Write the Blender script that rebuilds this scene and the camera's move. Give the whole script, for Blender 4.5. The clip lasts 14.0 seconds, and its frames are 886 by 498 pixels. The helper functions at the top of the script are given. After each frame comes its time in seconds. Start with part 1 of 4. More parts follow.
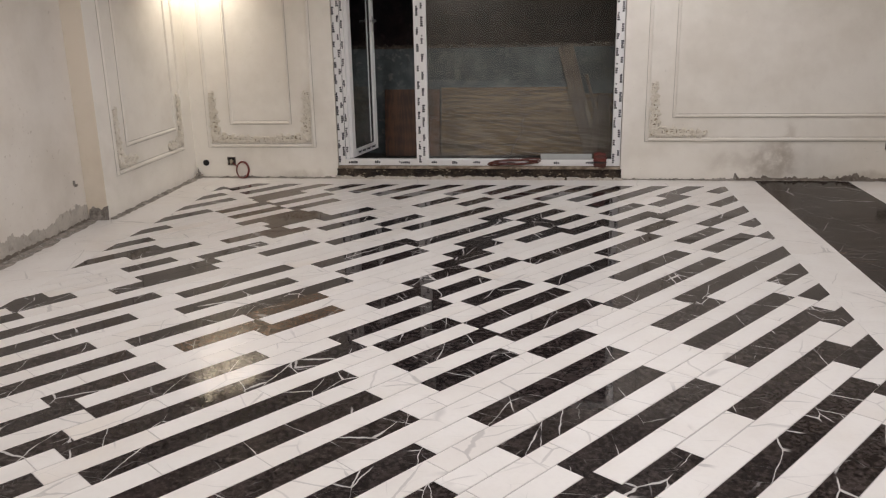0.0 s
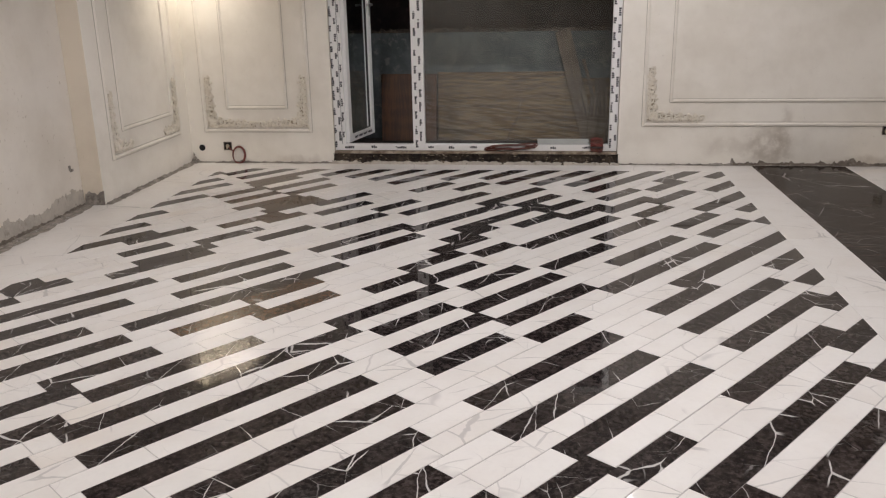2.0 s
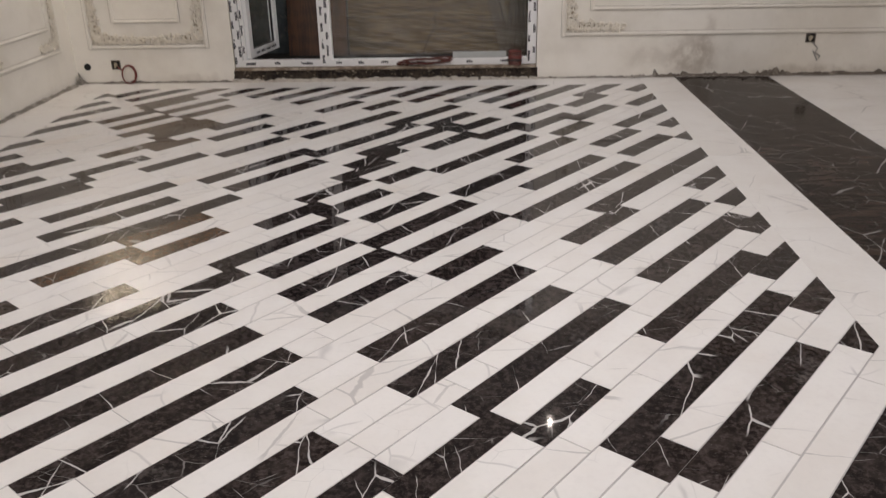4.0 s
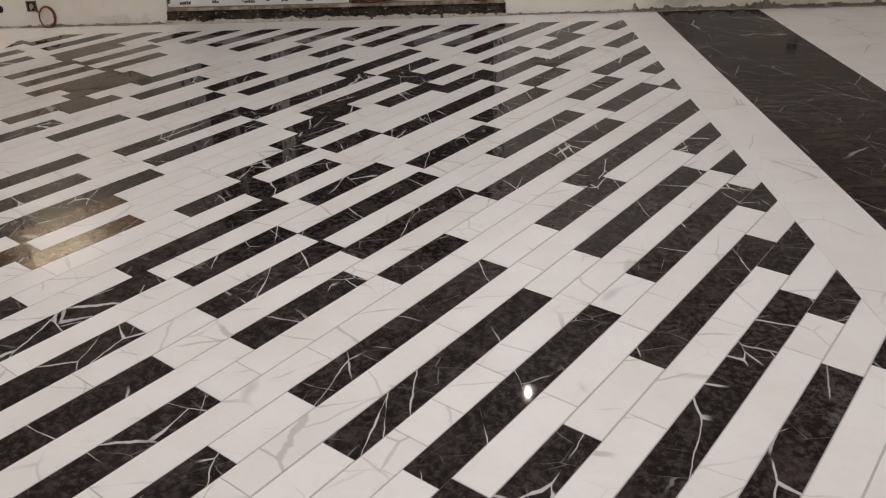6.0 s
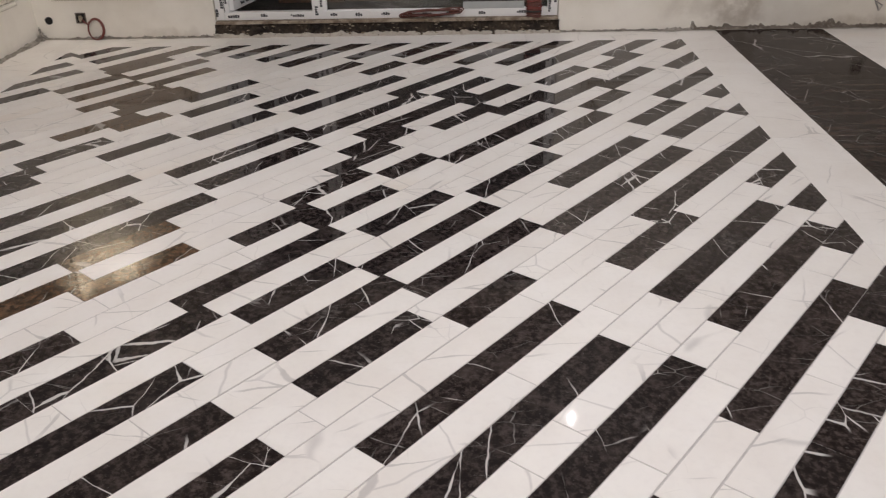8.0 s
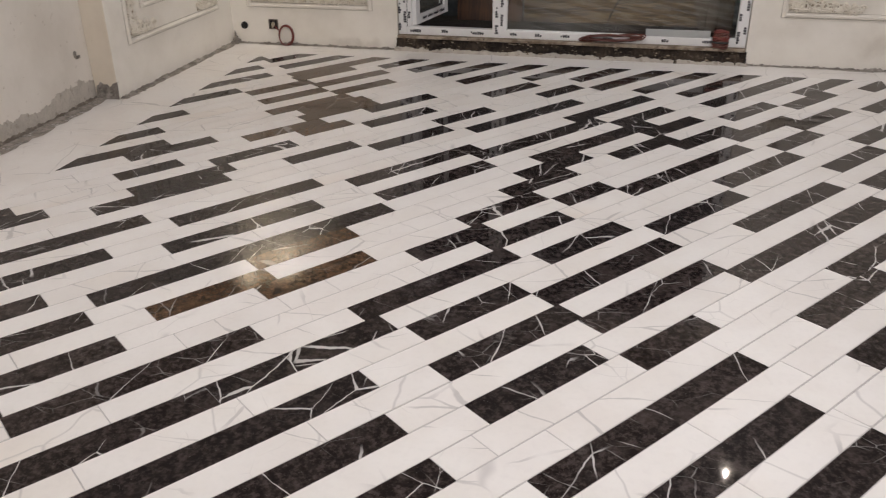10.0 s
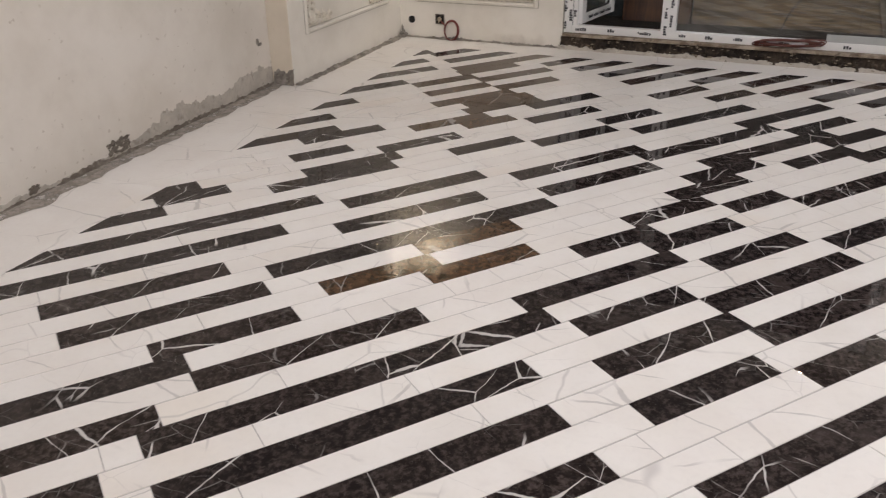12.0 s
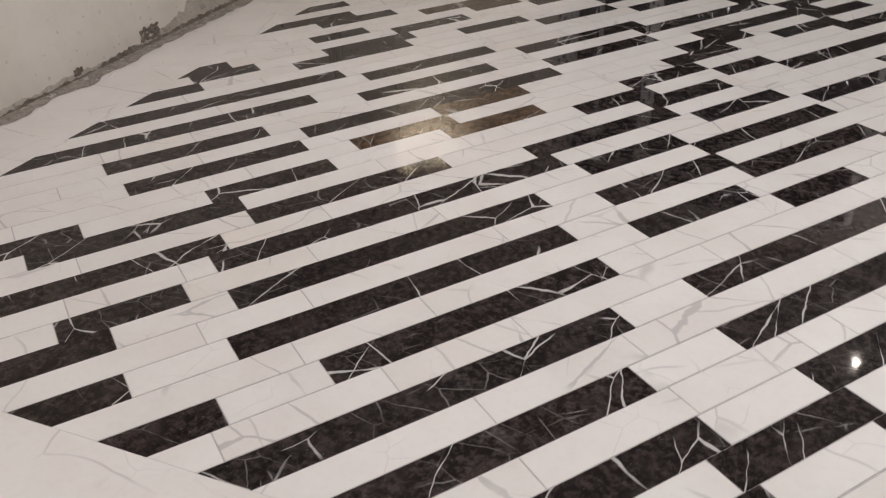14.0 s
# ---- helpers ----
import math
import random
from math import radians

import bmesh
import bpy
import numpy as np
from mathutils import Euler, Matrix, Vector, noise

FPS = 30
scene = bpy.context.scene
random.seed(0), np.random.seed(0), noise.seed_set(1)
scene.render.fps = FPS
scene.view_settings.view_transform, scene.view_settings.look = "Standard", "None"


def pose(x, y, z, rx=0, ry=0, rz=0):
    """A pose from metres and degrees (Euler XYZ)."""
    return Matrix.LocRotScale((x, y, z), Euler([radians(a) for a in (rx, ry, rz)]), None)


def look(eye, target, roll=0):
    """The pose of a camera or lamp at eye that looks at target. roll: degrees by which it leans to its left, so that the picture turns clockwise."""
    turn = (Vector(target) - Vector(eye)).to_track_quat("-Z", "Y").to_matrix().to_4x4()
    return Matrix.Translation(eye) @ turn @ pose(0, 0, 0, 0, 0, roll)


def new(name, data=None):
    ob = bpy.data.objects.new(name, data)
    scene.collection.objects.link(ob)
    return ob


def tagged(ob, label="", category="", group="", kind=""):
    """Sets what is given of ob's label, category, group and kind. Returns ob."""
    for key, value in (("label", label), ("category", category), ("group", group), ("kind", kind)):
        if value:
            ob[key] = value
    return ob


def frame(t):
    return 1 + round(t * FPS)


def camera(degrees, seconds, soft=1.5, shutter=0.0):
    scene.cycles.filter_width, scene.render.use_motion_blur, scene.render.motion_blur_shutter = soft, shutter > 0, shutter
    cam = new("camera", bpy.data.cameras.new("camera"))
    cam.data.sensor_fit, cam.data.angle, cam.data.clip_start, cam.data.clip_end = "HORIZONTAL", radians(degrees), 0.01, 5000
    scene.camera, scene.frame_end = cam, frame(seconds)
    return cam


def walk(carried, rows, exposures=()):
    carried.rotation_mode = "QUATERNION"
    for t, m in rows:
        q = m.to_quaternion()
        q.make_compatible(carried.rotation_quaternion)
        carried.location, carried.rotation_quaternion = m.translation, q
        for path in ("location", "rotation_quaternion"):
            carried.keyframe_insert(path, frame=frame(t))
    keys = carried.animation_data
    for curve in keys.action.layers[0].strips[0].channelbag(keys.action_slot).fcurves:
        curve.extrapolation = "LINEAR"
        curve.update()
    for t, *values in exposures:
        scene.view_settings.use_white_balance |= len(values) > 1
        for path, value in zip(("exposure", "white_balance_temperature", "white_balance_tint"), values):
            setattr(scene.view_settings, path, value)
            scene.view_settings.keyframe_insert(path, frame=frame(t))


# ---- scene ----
cam = camera(55.9, 14.0, soft=1.2, shutter=0.35)
PATH = [
    (0, (-0.07, 0.195, 1.621), (-0.313, 2.097, 1.069), -1.11),
    (0.5, (-0.069, 0.192, 1.615), (-0.312, 2.093, 1.056), -1.07),
    (1, (-0.071, 0.187, 1.615), (-0.313, 2.088, 1.05), -1.07),
    (1.5, (-0.074, 0.184, 1.619), (-0.315, 2.082, 1.041), -1.12),
    (2, (-0.06, 0.193, 1.619), (-0.297, 2.087, 1.033), -1.07),
    (2.5, (-0.038, 0.216, 1.625), (-0.242, 2.112, 1.03), -1.08),
    (3, (0.016, 0.265, 1.615), (-0.148, 2.159, 1.007), -1.27),
    (3.5, (0.047, 0.37, 1.593), (-0.066, 2.242, 0.922), -1.17),
    (4, (0.066, 0.594, 1.568), (-0.01, 2.425, 0.79), -1.16),
    (4.2, (0.066, 0.693, 1.559), (-0.006, 2.507, 0.724), -1.14),
    (6.3, (0.121, 1.318, 1.567), (0.112, 3.08, 0.621), -1.6),
    (6.5, (0.113, 1.345, 1.575), (0.098, 3.106, 0.626), -1.7),
    (7, (0.047, 1.425, 1.575), (0.036, 3.184, 0.622), -1.5),
    (7.2, (0.027, 1.45, 1.576), (0.013, 3.21, 0.625), -1.6),
    (9.3, (-0.131, 1.483, 1.645), (-0.421, 3.245, 0.75), -0.3),
    (9.5, (-0.156, 1.498, 1.638), (-0.478, 3.257, 0.743), -0.3),
    (10, (-0.194, 1.496, 1.623), (-0.6, 3.241, 0.733), -0.5),
    (10.5, (-0.212, 1.506, 1.608), (-0.688, 3.234, 0.72), -0.6),
    (11, (-0.242, 1.497, 1.613), (-0.784, 3.205, 0.724), -0.8),
    (11.5, (-0.276, 1.466, 1.614), (-0.902, 3.145, 0.725), -1.2),
    (12, (-0.306, 1.42, 1.606), (-1.015, 3.068, 0.72), -0.9),
    (12.5, (-0.262, 1.342, 1.583), (-1.02, 2.956, 0.678), -1.1),
    (13, (-0.153, 1.193, 1.565), (-0.906, 2.782, 0.613), -1.7),
    (13.5, (-0.121, 1.069, 1.547), (-0.862, 2.629, 0.538), -1.8),
    (14, (-0.197, 0.92, 1.557), (-0.871, 2.479, 0.501), -2.3),
]
walk(cam, [(t, look(eye, target, roll)) for t, eye, target, roll in PATH],
     exposures=[(0, 0), (2, 0), (3, -0.06), (4, -0.10), (6.5, -0.26), (7.2, -0.12), (9.5, 0), (11.5, 0.06), (12.5, 0.02), (13, 0.02), (13.5, -0.19), (14, -0.17)])

# ---- light ----
world = bpy.data.worlds.new("night")
scene.world = world
world.use_nodes = True
world.node_tree.nodes["Background"].inputs[0].default_value = (0.01, 0.012, 0.018, 1)
world.node_tree.nodes["Background"].inputs[1].default_value = 0.4
CEILING = 2.9
# first three match glints on the floor; the other four are unseen fill
LAMPS = [(0.76, 6.93, 74), (0.68, 3.25, 144), (-1.9, -2.86, 150), (4.4, 6.93, 20), (4.4, 3.25, 14), (-1.9, 4.3, 64), (-1.2, 0.4, 75)]


for spot in LAMPS:
    data = bpy.data.lights.new("downlight_or_fill_source", "SPOT")
    data.energy, data.shadow_soft_size, data.color = spot[2], 0.005, (1.0, 0.972, 1.0)
    data.spot_size, data.spot_blend = radians(168), 0.35
    new("downlight_or_fill_source", data).location = (spot[0], spot[1], CEILING - 0.05)
flood_data = bpy.data.lights.new("flood_light_source", "AREA")
flood_data.shape, flood_data.size, flood_data.energy, flood_data.color = "DISK", 0.08, 9.0, (1.0, 0.92, 0.81)
flood = new("flood_light_source", flood_data)
FLOOD = look((-3.30, 7.95, 2.28), (-3.64, 8.297, 1.76))
flood.matrix_world = FLOOD


# ---- materials ----
def material(name, rough=0.5, metal=0.0):
    m = bpy.data.materials.new(name)
    m.use_nodes = True
    t = m.node_tree
    b = t.nodes["Principled BSDF"]
    b.inputs["Roughness"].default_value, b.inputs["Metallic"].default_value = rough, metal
    return m, t, b


def node(t, kind, **values):
    n = t.nodes.new(kind)
    for key, value in values.items():
        n.inputs[key].default_value = value
    return n


def maths(t, how, a, b=None):
    n = t.nodes.new("ShaderNodeMath")
    n.operation, n.use_clamp = how, False
    for i, v in enumerate((a, b)):
        if v is None:
            continue
        if isinstance(v, (int, float)):
            n.inputs[i].default_value = v
        else:
            t.links.new(v, n.inputs[i])
    return n.outputs[0]


def span(t, value, a, b, to_a=0.0, to_b=1.0, smooth=True):
    n = t.nodes.new("ShaderNodeMapRange")
    n.interpolation_type = "SMOOTHSTEP" if smooth else "LINEAR"
    t.links.new(value, n.inputs["Value"])
    for key, v in (("From Min", a), ("From Max", b), ("To Min", to_a), ("To Max", to_b)):
        n.inputs[key].default_value = v
    return n.outputs["Result"]


def mixed(t, factor, a, b):
    n = t.nodes.new("ShaderNodeMix")
    n.data_type = "RGBA"
    if isinstance(factor, float):
        n.inputs["Factor"].default_value = factor
    else:
        t.links.new(factor, n.inputs["Factor"])
    for i, v in ((6, a), (7, b)):
        if isinstance(v, tuple):
            n.inputs[i].default_value = (*v, 1)
        else:
            t.links.new(v, n.inputs[i])
    return n.outputs[2]


def noise_of(t, vector, scale, detail=4.0, rough=0.55, distort=0.0):
    n = node(t, "ShaderNodeTexNoise", Scale=scale, Detail=detail, Roughness=rough, Distortion=distort)
    t.links.new(vector, n.inputs["Vector"])
    return n


def bump(t, b, height, strength, distance):
    n = node(t, "ShaderNodeBump", Strength=strength, Distance=distance)
    t.links.new(height, n.inputs["Height"])
    t.links.new(n.outputs["Normal"], b.inputs["Normal"])


def coords(t, random_part=None):
    """Object coordinates; with a random shift for each piece, so that no vein runs across a joint."""
    base = t.nodes.new("ShaderNodeTexCoord").outputs["Object"]
    if random_part is None:
        return base
    if random_part == "object":
        r = t.nodes.new("ShaderNodeObjectInfo").outputs["Random"]
    else:
        r = t.nodes.new("ShaderNodeNewGeometry").outputs["Random Per Island"]
    c = t.nodes.new("ShaderNodeCombineXYZ")
    for i, k in enumerate((37.0, 61.0, 23.0)):
        t.links.new(maths(t, "MULTIPLY", r, k), c.inputs[i])
    add = t.nodes.new("ShaderNodeVectorMath")
    t.links.new(base, add.inputs[0]), t.links.new(c.outputs[0], add.inputs[1])
    return add.outputs[0], r


def bent(t, vector, scale, amount):
    n = noise_of(t, vector, scale, 3.0)
    s = t.nodes.new("ShaderNodeVectorMath")
    s.operation = "SCALE"
    s.inputs["Scale"].default_value = amount
    t.links.new(n.outputs["Color"], s.inputs[0])
    a = t.nodes.new("ShaderNodeVectorMath")
    t.links.new(vector, a.inputs[0]), t.links.new(s.outputs[0], a.inputs[1])
    return a.outputs[0]


def veins(t, vector, scale, width, mask_scale, mask_from, mask_to):
    v = node(t, "ShaderNodeTexVoronoi", Scale=scale)
    v.feature = "DISTANCE_TO_EDGE"
    t.links.new(vector, v.inputs["Vector"])
    line = span(t, v.outputs["Distance"], 0.0, width, 1.0, 0.0)
    mask = span(t, noise_of(t, vector, mask_scale, 2.0).outputs["Fac"], mask_from, mask_to)
    return maths(t, "MULTIPLY", line, mask)


def cracks(t, vector, scale, stretch, width, mask_scale, mask_from, mask_to):
    """Angular mineral veins: the edges of stretched cells, of uneven width and broken off in places."""
    m = t.nodes.new("ShaderNodeMapping")
    m.inputs["Scale"].default_value = stretch
    t.links.new(bent(t, vector, 6.0, 0.035), m.inputs["Vector"])
    v = node(t, "ShaderNodeTexVoronoi", Scale=scale)
    v.feature = "DISTANCE_TO_EDGE"
    t.links.new(m.outputs[0], v.inputs["Vector"])
    broad = span(t, noise_of(t, vector, 7.0, 3.0).outputs["Fac"], 0.34, 0.68, width * 0.2, width * 1.3, False)
    line = span(t, maths(t, "DIVIDE", v.outputs["Distance"], broad), 0.45, 1.0, 1.0, 0.0)
    return gated(t, line, vector, mask_scale, mask_from, mask_to)


def gated(t, line, vector, scale, a, b):
    return maths(t, "MULTIPLY", line, span(t, noise_of(t, vector, scale, 2.0).outputs["Fac"], a, b))


def polish(b, weight, rough):
    """The hazy second gloss of a dusty polished stone."""
    b.inputs["Coat Weight"].default_value, b.inputs["Coat Roughness"].default_value = weight, rough


def black_marble(name, random_part, streak=0.85, gloss=0.17, rough=(0.014, 0.036), shade=(1.0, 1.0, 1.0), smears=0.0):
    m, t, b = material(name, 0.03)
    base, r = coords(t, random_part)
    turned = t.nodes.new("ShaderNodeVectorRotate")
    turned.rotation_type = "Z_AXIS"
    t.links.new(base, turned.inputs["Vector"])
    t.links.new(maths(t, "ADD", maths(t, "MULTIPLY", maths(t, "FRACT", maths(t, "MULTIPLY", r, 7.31)), 1.9), 0.2), turned.inputs["Angle"])
    vec = turned.outputs[0]
    b.inputs["Specular IOR Level"].default_value = gloss
    b.inputs["Specular Tint"].default_value = (1.0, 0.76, 0.48, 1)
    polish(b, 0.03, 0.34)
    fine = noise_of(t, vec, 42.0, 6.0, 0.7)
    wide = noise_of(t, vec, 9.0, 4.0, 0.6)
    fog = span(t, noise_of(t, vec, 3.4, 4.0, 0.6).outputs["Fac"], 0.60, 0.80)
    body = mixed(t, span(t, fine.outputs["Fac"], 0.42, 0.70), (0.0115, 0.0082, 0.0080), (0.080, 0.062, 0.058))
    body = mixed(t, maths(t, "MULTIPLY", span(t, wide.outputs["Fac"], 0.46, 0.76), 0.6), body, (0.068, 0.053, 0.049))
    body = mixed(t, span(t, r, 0.2, 0.9, 0.0, 0.3, False), body, (0.015, 0.0148, 0.0165))
    if smears:
        drift = t.nodes.new("ShaderNodeMapping")
        drift.inputs["Rotation"].default_value = (0, 0, radians(-28))
        drift.inputs["Scale"].default_value = (2.2, 11.0, 1.0)
        t.links.new(base, drift.inputs["Vector"])
        smear = noise_of(t, drift.outputs[0], 1.6, 5.0, 0.62, 0.6)
        body = mixed(t, maths(t, "MULTIPLY", span(t, smear.outputs["Fac"], 0.46, 0.68), smears), body, (0.115, 0.089, 0.074))
    fleck = span(t, noise_of(t, base, 95.0, 2.0, 0.6).outputs["Fac"], 0.69, 0.76)
    body = mixed(t, maths(t, "MULTIPLY", fleck, 0.55), body, (0.20, 0.19, 0.185))
    body = mixed(t, maths(t, "MULTIPLY", maths(t, "MULTIPLY", fog, span(t, fine.outputs["Fac"], 0.35, 0.65)), 0.75), body, (0.20, 0.185, 0.178))
    long_ = cracks(t, vec, 2.3, (0.42, 1.5, 1.0), 0.010, 2.6, 0.49, 0.56)
    cross = cracks(t, base, 2.6, (1.5, 0.55, 1.0), 0.010, 2.3, 0.53, 0.59)
    fork = cracks(t, vec, 3.6, (1.3, 0.8, 1.0), 0.010, 3.1, 0.55, 0.62)
    hair = cracks(t, base, 7.5, (0.7, 1.5, 1.0), 0.016, 4.0, 0.48, 0.62)
    lines = maths(t, "MAXIMUM", maths(t, "MAXIMUM", long_, cross), maths(t, "MAXIMUM", maths(t, "MULTIPLY", fork, 0.8), maths(t, "MULTIPLY", hair, 0.28)))
    toned = t.nodes.new("ShaderNodeMix")
    toned.data_type, toned.blend_type = "RGBA", "MULTIPLY"
    toned.inputs["Factor"].default_value, toned.inputs[7].default_value = 1.0, (*shade, 1)
    t.links.new(body, toned.inputs[6])
    t.links.new(mixed(t, maths(t, "MULTIPLY", lines, streak), toned.outputs[2], (0.66, 0.635, 0.615)), b.inputs["Base Color"])
    t.links.new(span(t, wide.outputs["Fac"], 0.3, 0.7, *rough), b.inputs["Roughness"])
    bump(t, b, noise_of(t, vec, 2.2, 2.0).outputs["Fac"], 0.02, 0.01)
    return m


def white_marble(name, random_part, tint=(0.835, 0.806, 0.775)):
    m, t, b = material(name, 0.04)
    b.inputs["Specular IOR Level"].default_value = 0.06
    polish(b, 0.26, 0.37)
    vec, r = coords(t, random_part)
    soft = bent(t, vec, 1.9, 0.18)
    cloud = noise_of(t, vec, 2.4, 5.0, 0.6)
    grain = noise_of(t, vec, 45.0, 3.0)
    body = mixed(t, span(t, cloud.outputs["Fac"], 0.35, 0.70), tint, tuple(c * k for c, k in zip(tint, (0.93, 0.915, 0.90))))
    body = mixed(t, maths(t, "MULTIPLY", span(t, noise_of(t, vec, 1.1, 3.0).outputs["Fac"], 0.60, 0.76), 0.35), body, (0.75, 0.66, 0.56))
    body = mixed(t, span(t, r, 0.0, 1.0, 0.0, 0.10, False), body, (0.66, 0.63, 0.62))
    body = mixed(t, maths(t, "MULTIPLY", span(t, grain.outputs["Fac"], 0.45, 0.7), 0.06), body, (0.5, 0.48, 0.47))
    big = veins(t, soft, 1.9, 0.012, 2.1, 0.50, 0.58)
    thin = veins(t, soft, 4.6, 0.012, 3.3, 0.53, 0.63)
    stray = cracks(t, vec, 2.1, (0.7, 1.5, 1.0), 0.014, 2.4, 0.48, 0.58)
    lines = maths(t, "MAXIMUM", maths(t, "MULTIPLY", stray, 0.5), maths(t, "MAXIMUM", maths(t, "MULTIPLY", big, 0.40), maths(t, "MULTIPLY", thin, 0.22)))
    t.links.new(mixed(t, lines, body, (0.36, 0.34, 0.335)), b.inputs["Base Color"])
    t.links.new(span(t, cloud.outputs["Fac"], 0.3, 0.7, 0.02, 0.05), b.inputs["Roughness"])
    bump(t, b, noise_of(t, vec, 2.2, 2.0).outputs["Fac"], 0.02, 0.01)
    return m


def plaster(name, colour, dirt=0.5, rough=0.8, damp=(), pock=0.0):
    m, t, b = material(name, rough)
    vec = coords(t)
    cloud = noise_of(t, vec, 1.3, 5.0, 0.6)
    mid = noise_of(t, vec, 7.0, 5.0, 0.65)
    spot = noise_of(t, vec, 38.0, 2.0, 0.5)
    dark = tuple(c * k for c, k in zip(colour, (0.86, 0.845, 0.82)))
    body = mixed(t, span(t, cloud.outputs["Fac"], 0.35, 0.7), colour, dark)
    body = mixed(t, maths(t, "MULTIPLY", span(t, mid.outputs["Fac"], 0.50, 0.78), 0.35 * dirt), body, (0.46, 0.42, 0.37))
    body = mixed(t, maths(t, "MULTIPLY", span(t, spot.outputs["Fac"], 0.73, 0.79), 0.7 * dirt), body, (0.25, 0.22, 0.19))
    if pock:
        near = span(t, noise_of(t, vec, 1.7, 2.0).outputs["Fac"], 0.42, 0.62)
        dots = span(t, noise_of(t, vec, 24.0, 2.0, 0.5).outputs["Fac"], 0.67, 0.71)
        body = mixed(t, maths(t, "MULTIPLY", maths(t, "MULTIPLY", near, dots), pock), body, (0.34, 0.27, 0.20))
    for place, sizes, amount in damp:
        mp = t.nodes.new("ShaderNodeMapping")
        mp.vector_type = "TEXTURE"
        mp.inputs["Location"].default_value, mp.inputs["Scale"].default_value = place, sizes
        t.links.new(bent(t, vec, 4.0, 0.22), mp.inputs["Vector"])
        far = t.nodes.new("ShaderNodeVectorMath")
        far.operation = "LENGTH"
        t.links.new(mp.outputs[0], far.inputs[0])
        patch = maths(t, "MULTIPLY", span(t, far.outputs["Value"], 0.35, 1.0, 1.0, 0.0), span(t, mid.outputs["Fac"], 0.25, 0.6))
        body = mixed(t, maths(t, "MULTIPLY", patch, amount), body, (0.33, 0.265, 0.195))
    t.links.new(body, b.inputs["Base Color"])
    both = maths(t, "ADD", mid.outputs["Fac"], maths(t, "MULTIPLY", noise_of(t, vec, 90.0, 3.0).outputs["Fac"], 0.35))
    bump(t, b, both, 0.25, 0.006)
    return m


def speckled(name, a, b_colour, c, scale, rough=0.9, depth=0.02):
    m, t, b = material(name, rough)
    vec = coords(t)
    n1, n2 = noise_of(t, vec, scale, 6.0, 0.7), noise_of(t, vec, scale * 4.3, 3.0)
    body = mixed(t, span(t, n1.outputs["Fac"], 0.36, 0.62), a, b_colour)
    body = mixed(t, maths(t, "MULTIPLY", span(t, n2.outputs["Fac"], 0.55, 0.72), 0.8), body, c)
    t.links.new(body, b.inputs["Base Color"])
    bump(t, b, n1.outputs["Fac"], 0.8, depth)
    return m


def wood(name, light, dark, along=(1.0, 14.0, 14.0), rough=0.6, ring=5.0):
    m, t, b = material(name, rough)
    vec = coords(t)
    mp = t.nodes.new("ShaderNodeMapping")
    mp.inputs["Scale"].default_value = along
    t.links.new(vec, mp.inputs["Vector"])
    n = noise_of(t, mp.outputs[0], 1.4, 8.0, 0.68, 1.3)
    wv = node(t, "ShaderNodeTexWave", Scale=ring, Distortion=5.0, Detail=3.0)
    wv.bands_direction = "Z"
    t.links.new(vec, wv.inputs["Vector"])
    f = maths(t, "ADD", maths(t, "MULTIPLY", n.outputs["Fac"], 0.94), maths(t, "MULTIPLY", wv.outputs["Fac"], 0.06))
    body = mixed(t, span(t, f, 0.38, 0.62), dark, light)
    body = mixed(t, maths(t, "MULTIPLY", span(t, noise_of(t, vec, 2.3, 4.0).outputs["Fac"], 0.5, 0.75), 0.5), body, tuple(c * 0.5 for c in dark))
    t.links.new(body, b.inputs["Base Color"])
    bump(t, b, f, 0.3, 0.004)
    return m


def plain(name, colour, rough=0.5, metal=0.0, vary=0.15):
    m, t, b = material(name, rough, metal)
    n = noise_of(t, coords(t), 16.0, 4.0)
    t.links.new(mixed(t, n.outputs["Fac"], tuple(min(1, c * (1 + vary)) for c in colour), tuple(c * (1 - vary) for c in colour)), b.inputs["Base Color"])
    return m


BLACK = black_marble("black_marble", "object")
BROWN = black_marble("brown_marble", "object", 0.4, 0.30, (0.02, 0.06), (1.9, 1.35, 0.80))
BAND = black_marble("dark_marble_slab", "object", 0.35, 0.05, (0.08, 0.16), (0.62, 0.53, 0.49), 0.7)
WHITE = white_marble("white_marble", "object")
WHITE_REST = white_marble("white_marble_rest", "island")
GROUT = speckled("grey_grout", (0.55, 0.52, 0.505), (0.47, 0.445, 0.43), (0.60, 0.57, 0.55), 30.0, 0.9, 0.001)
CREAM = plaster("cream_plaster", (0.84, 0.797, 0.725), 0.3, 0.8, (((2.13, 8.41, 0.29), (0.32, 1, 0.26), 0.55), ((2.27, 8.41, 0.40), (0.10, 1, 0.30), 0.35), ((1.75, 8.41, 0.27), (0.26, 1, 0.14), 0.25), ((3.3, 8.41, 0.13), (0.9, 1, 0.11), 0.45), ((-2.4, 8.41, 0.13), (0.3, 1, 0.07), 0.3)))
CREAM_SIDE = plaster("pier_end_plaster", (0.74, 0.665, 0.555), 0.35)
GREYISH = plaster("grey_cream_plaster", (0.75, 0.70, 0.635), 0.3, 0.8, (), 0.45)
MOULD = plaster("moulding_plaster", (0.82, 0.777, 0.705), 0.3, 0.7)
GROOVE_SHADE = speckled("groove_shade_paint", (0.50, 0.46, 0.40), (0.36, 0.32, 0.27), (0.6, 0.56, 0.50), 6.0)
CARVED = speckled("carved_plaster", (0.78, 0.73, 0.645), (0.71, 0.65, 0.55), (0.44, 0.37, 0.275), 22.0, 0.8, 0.004)
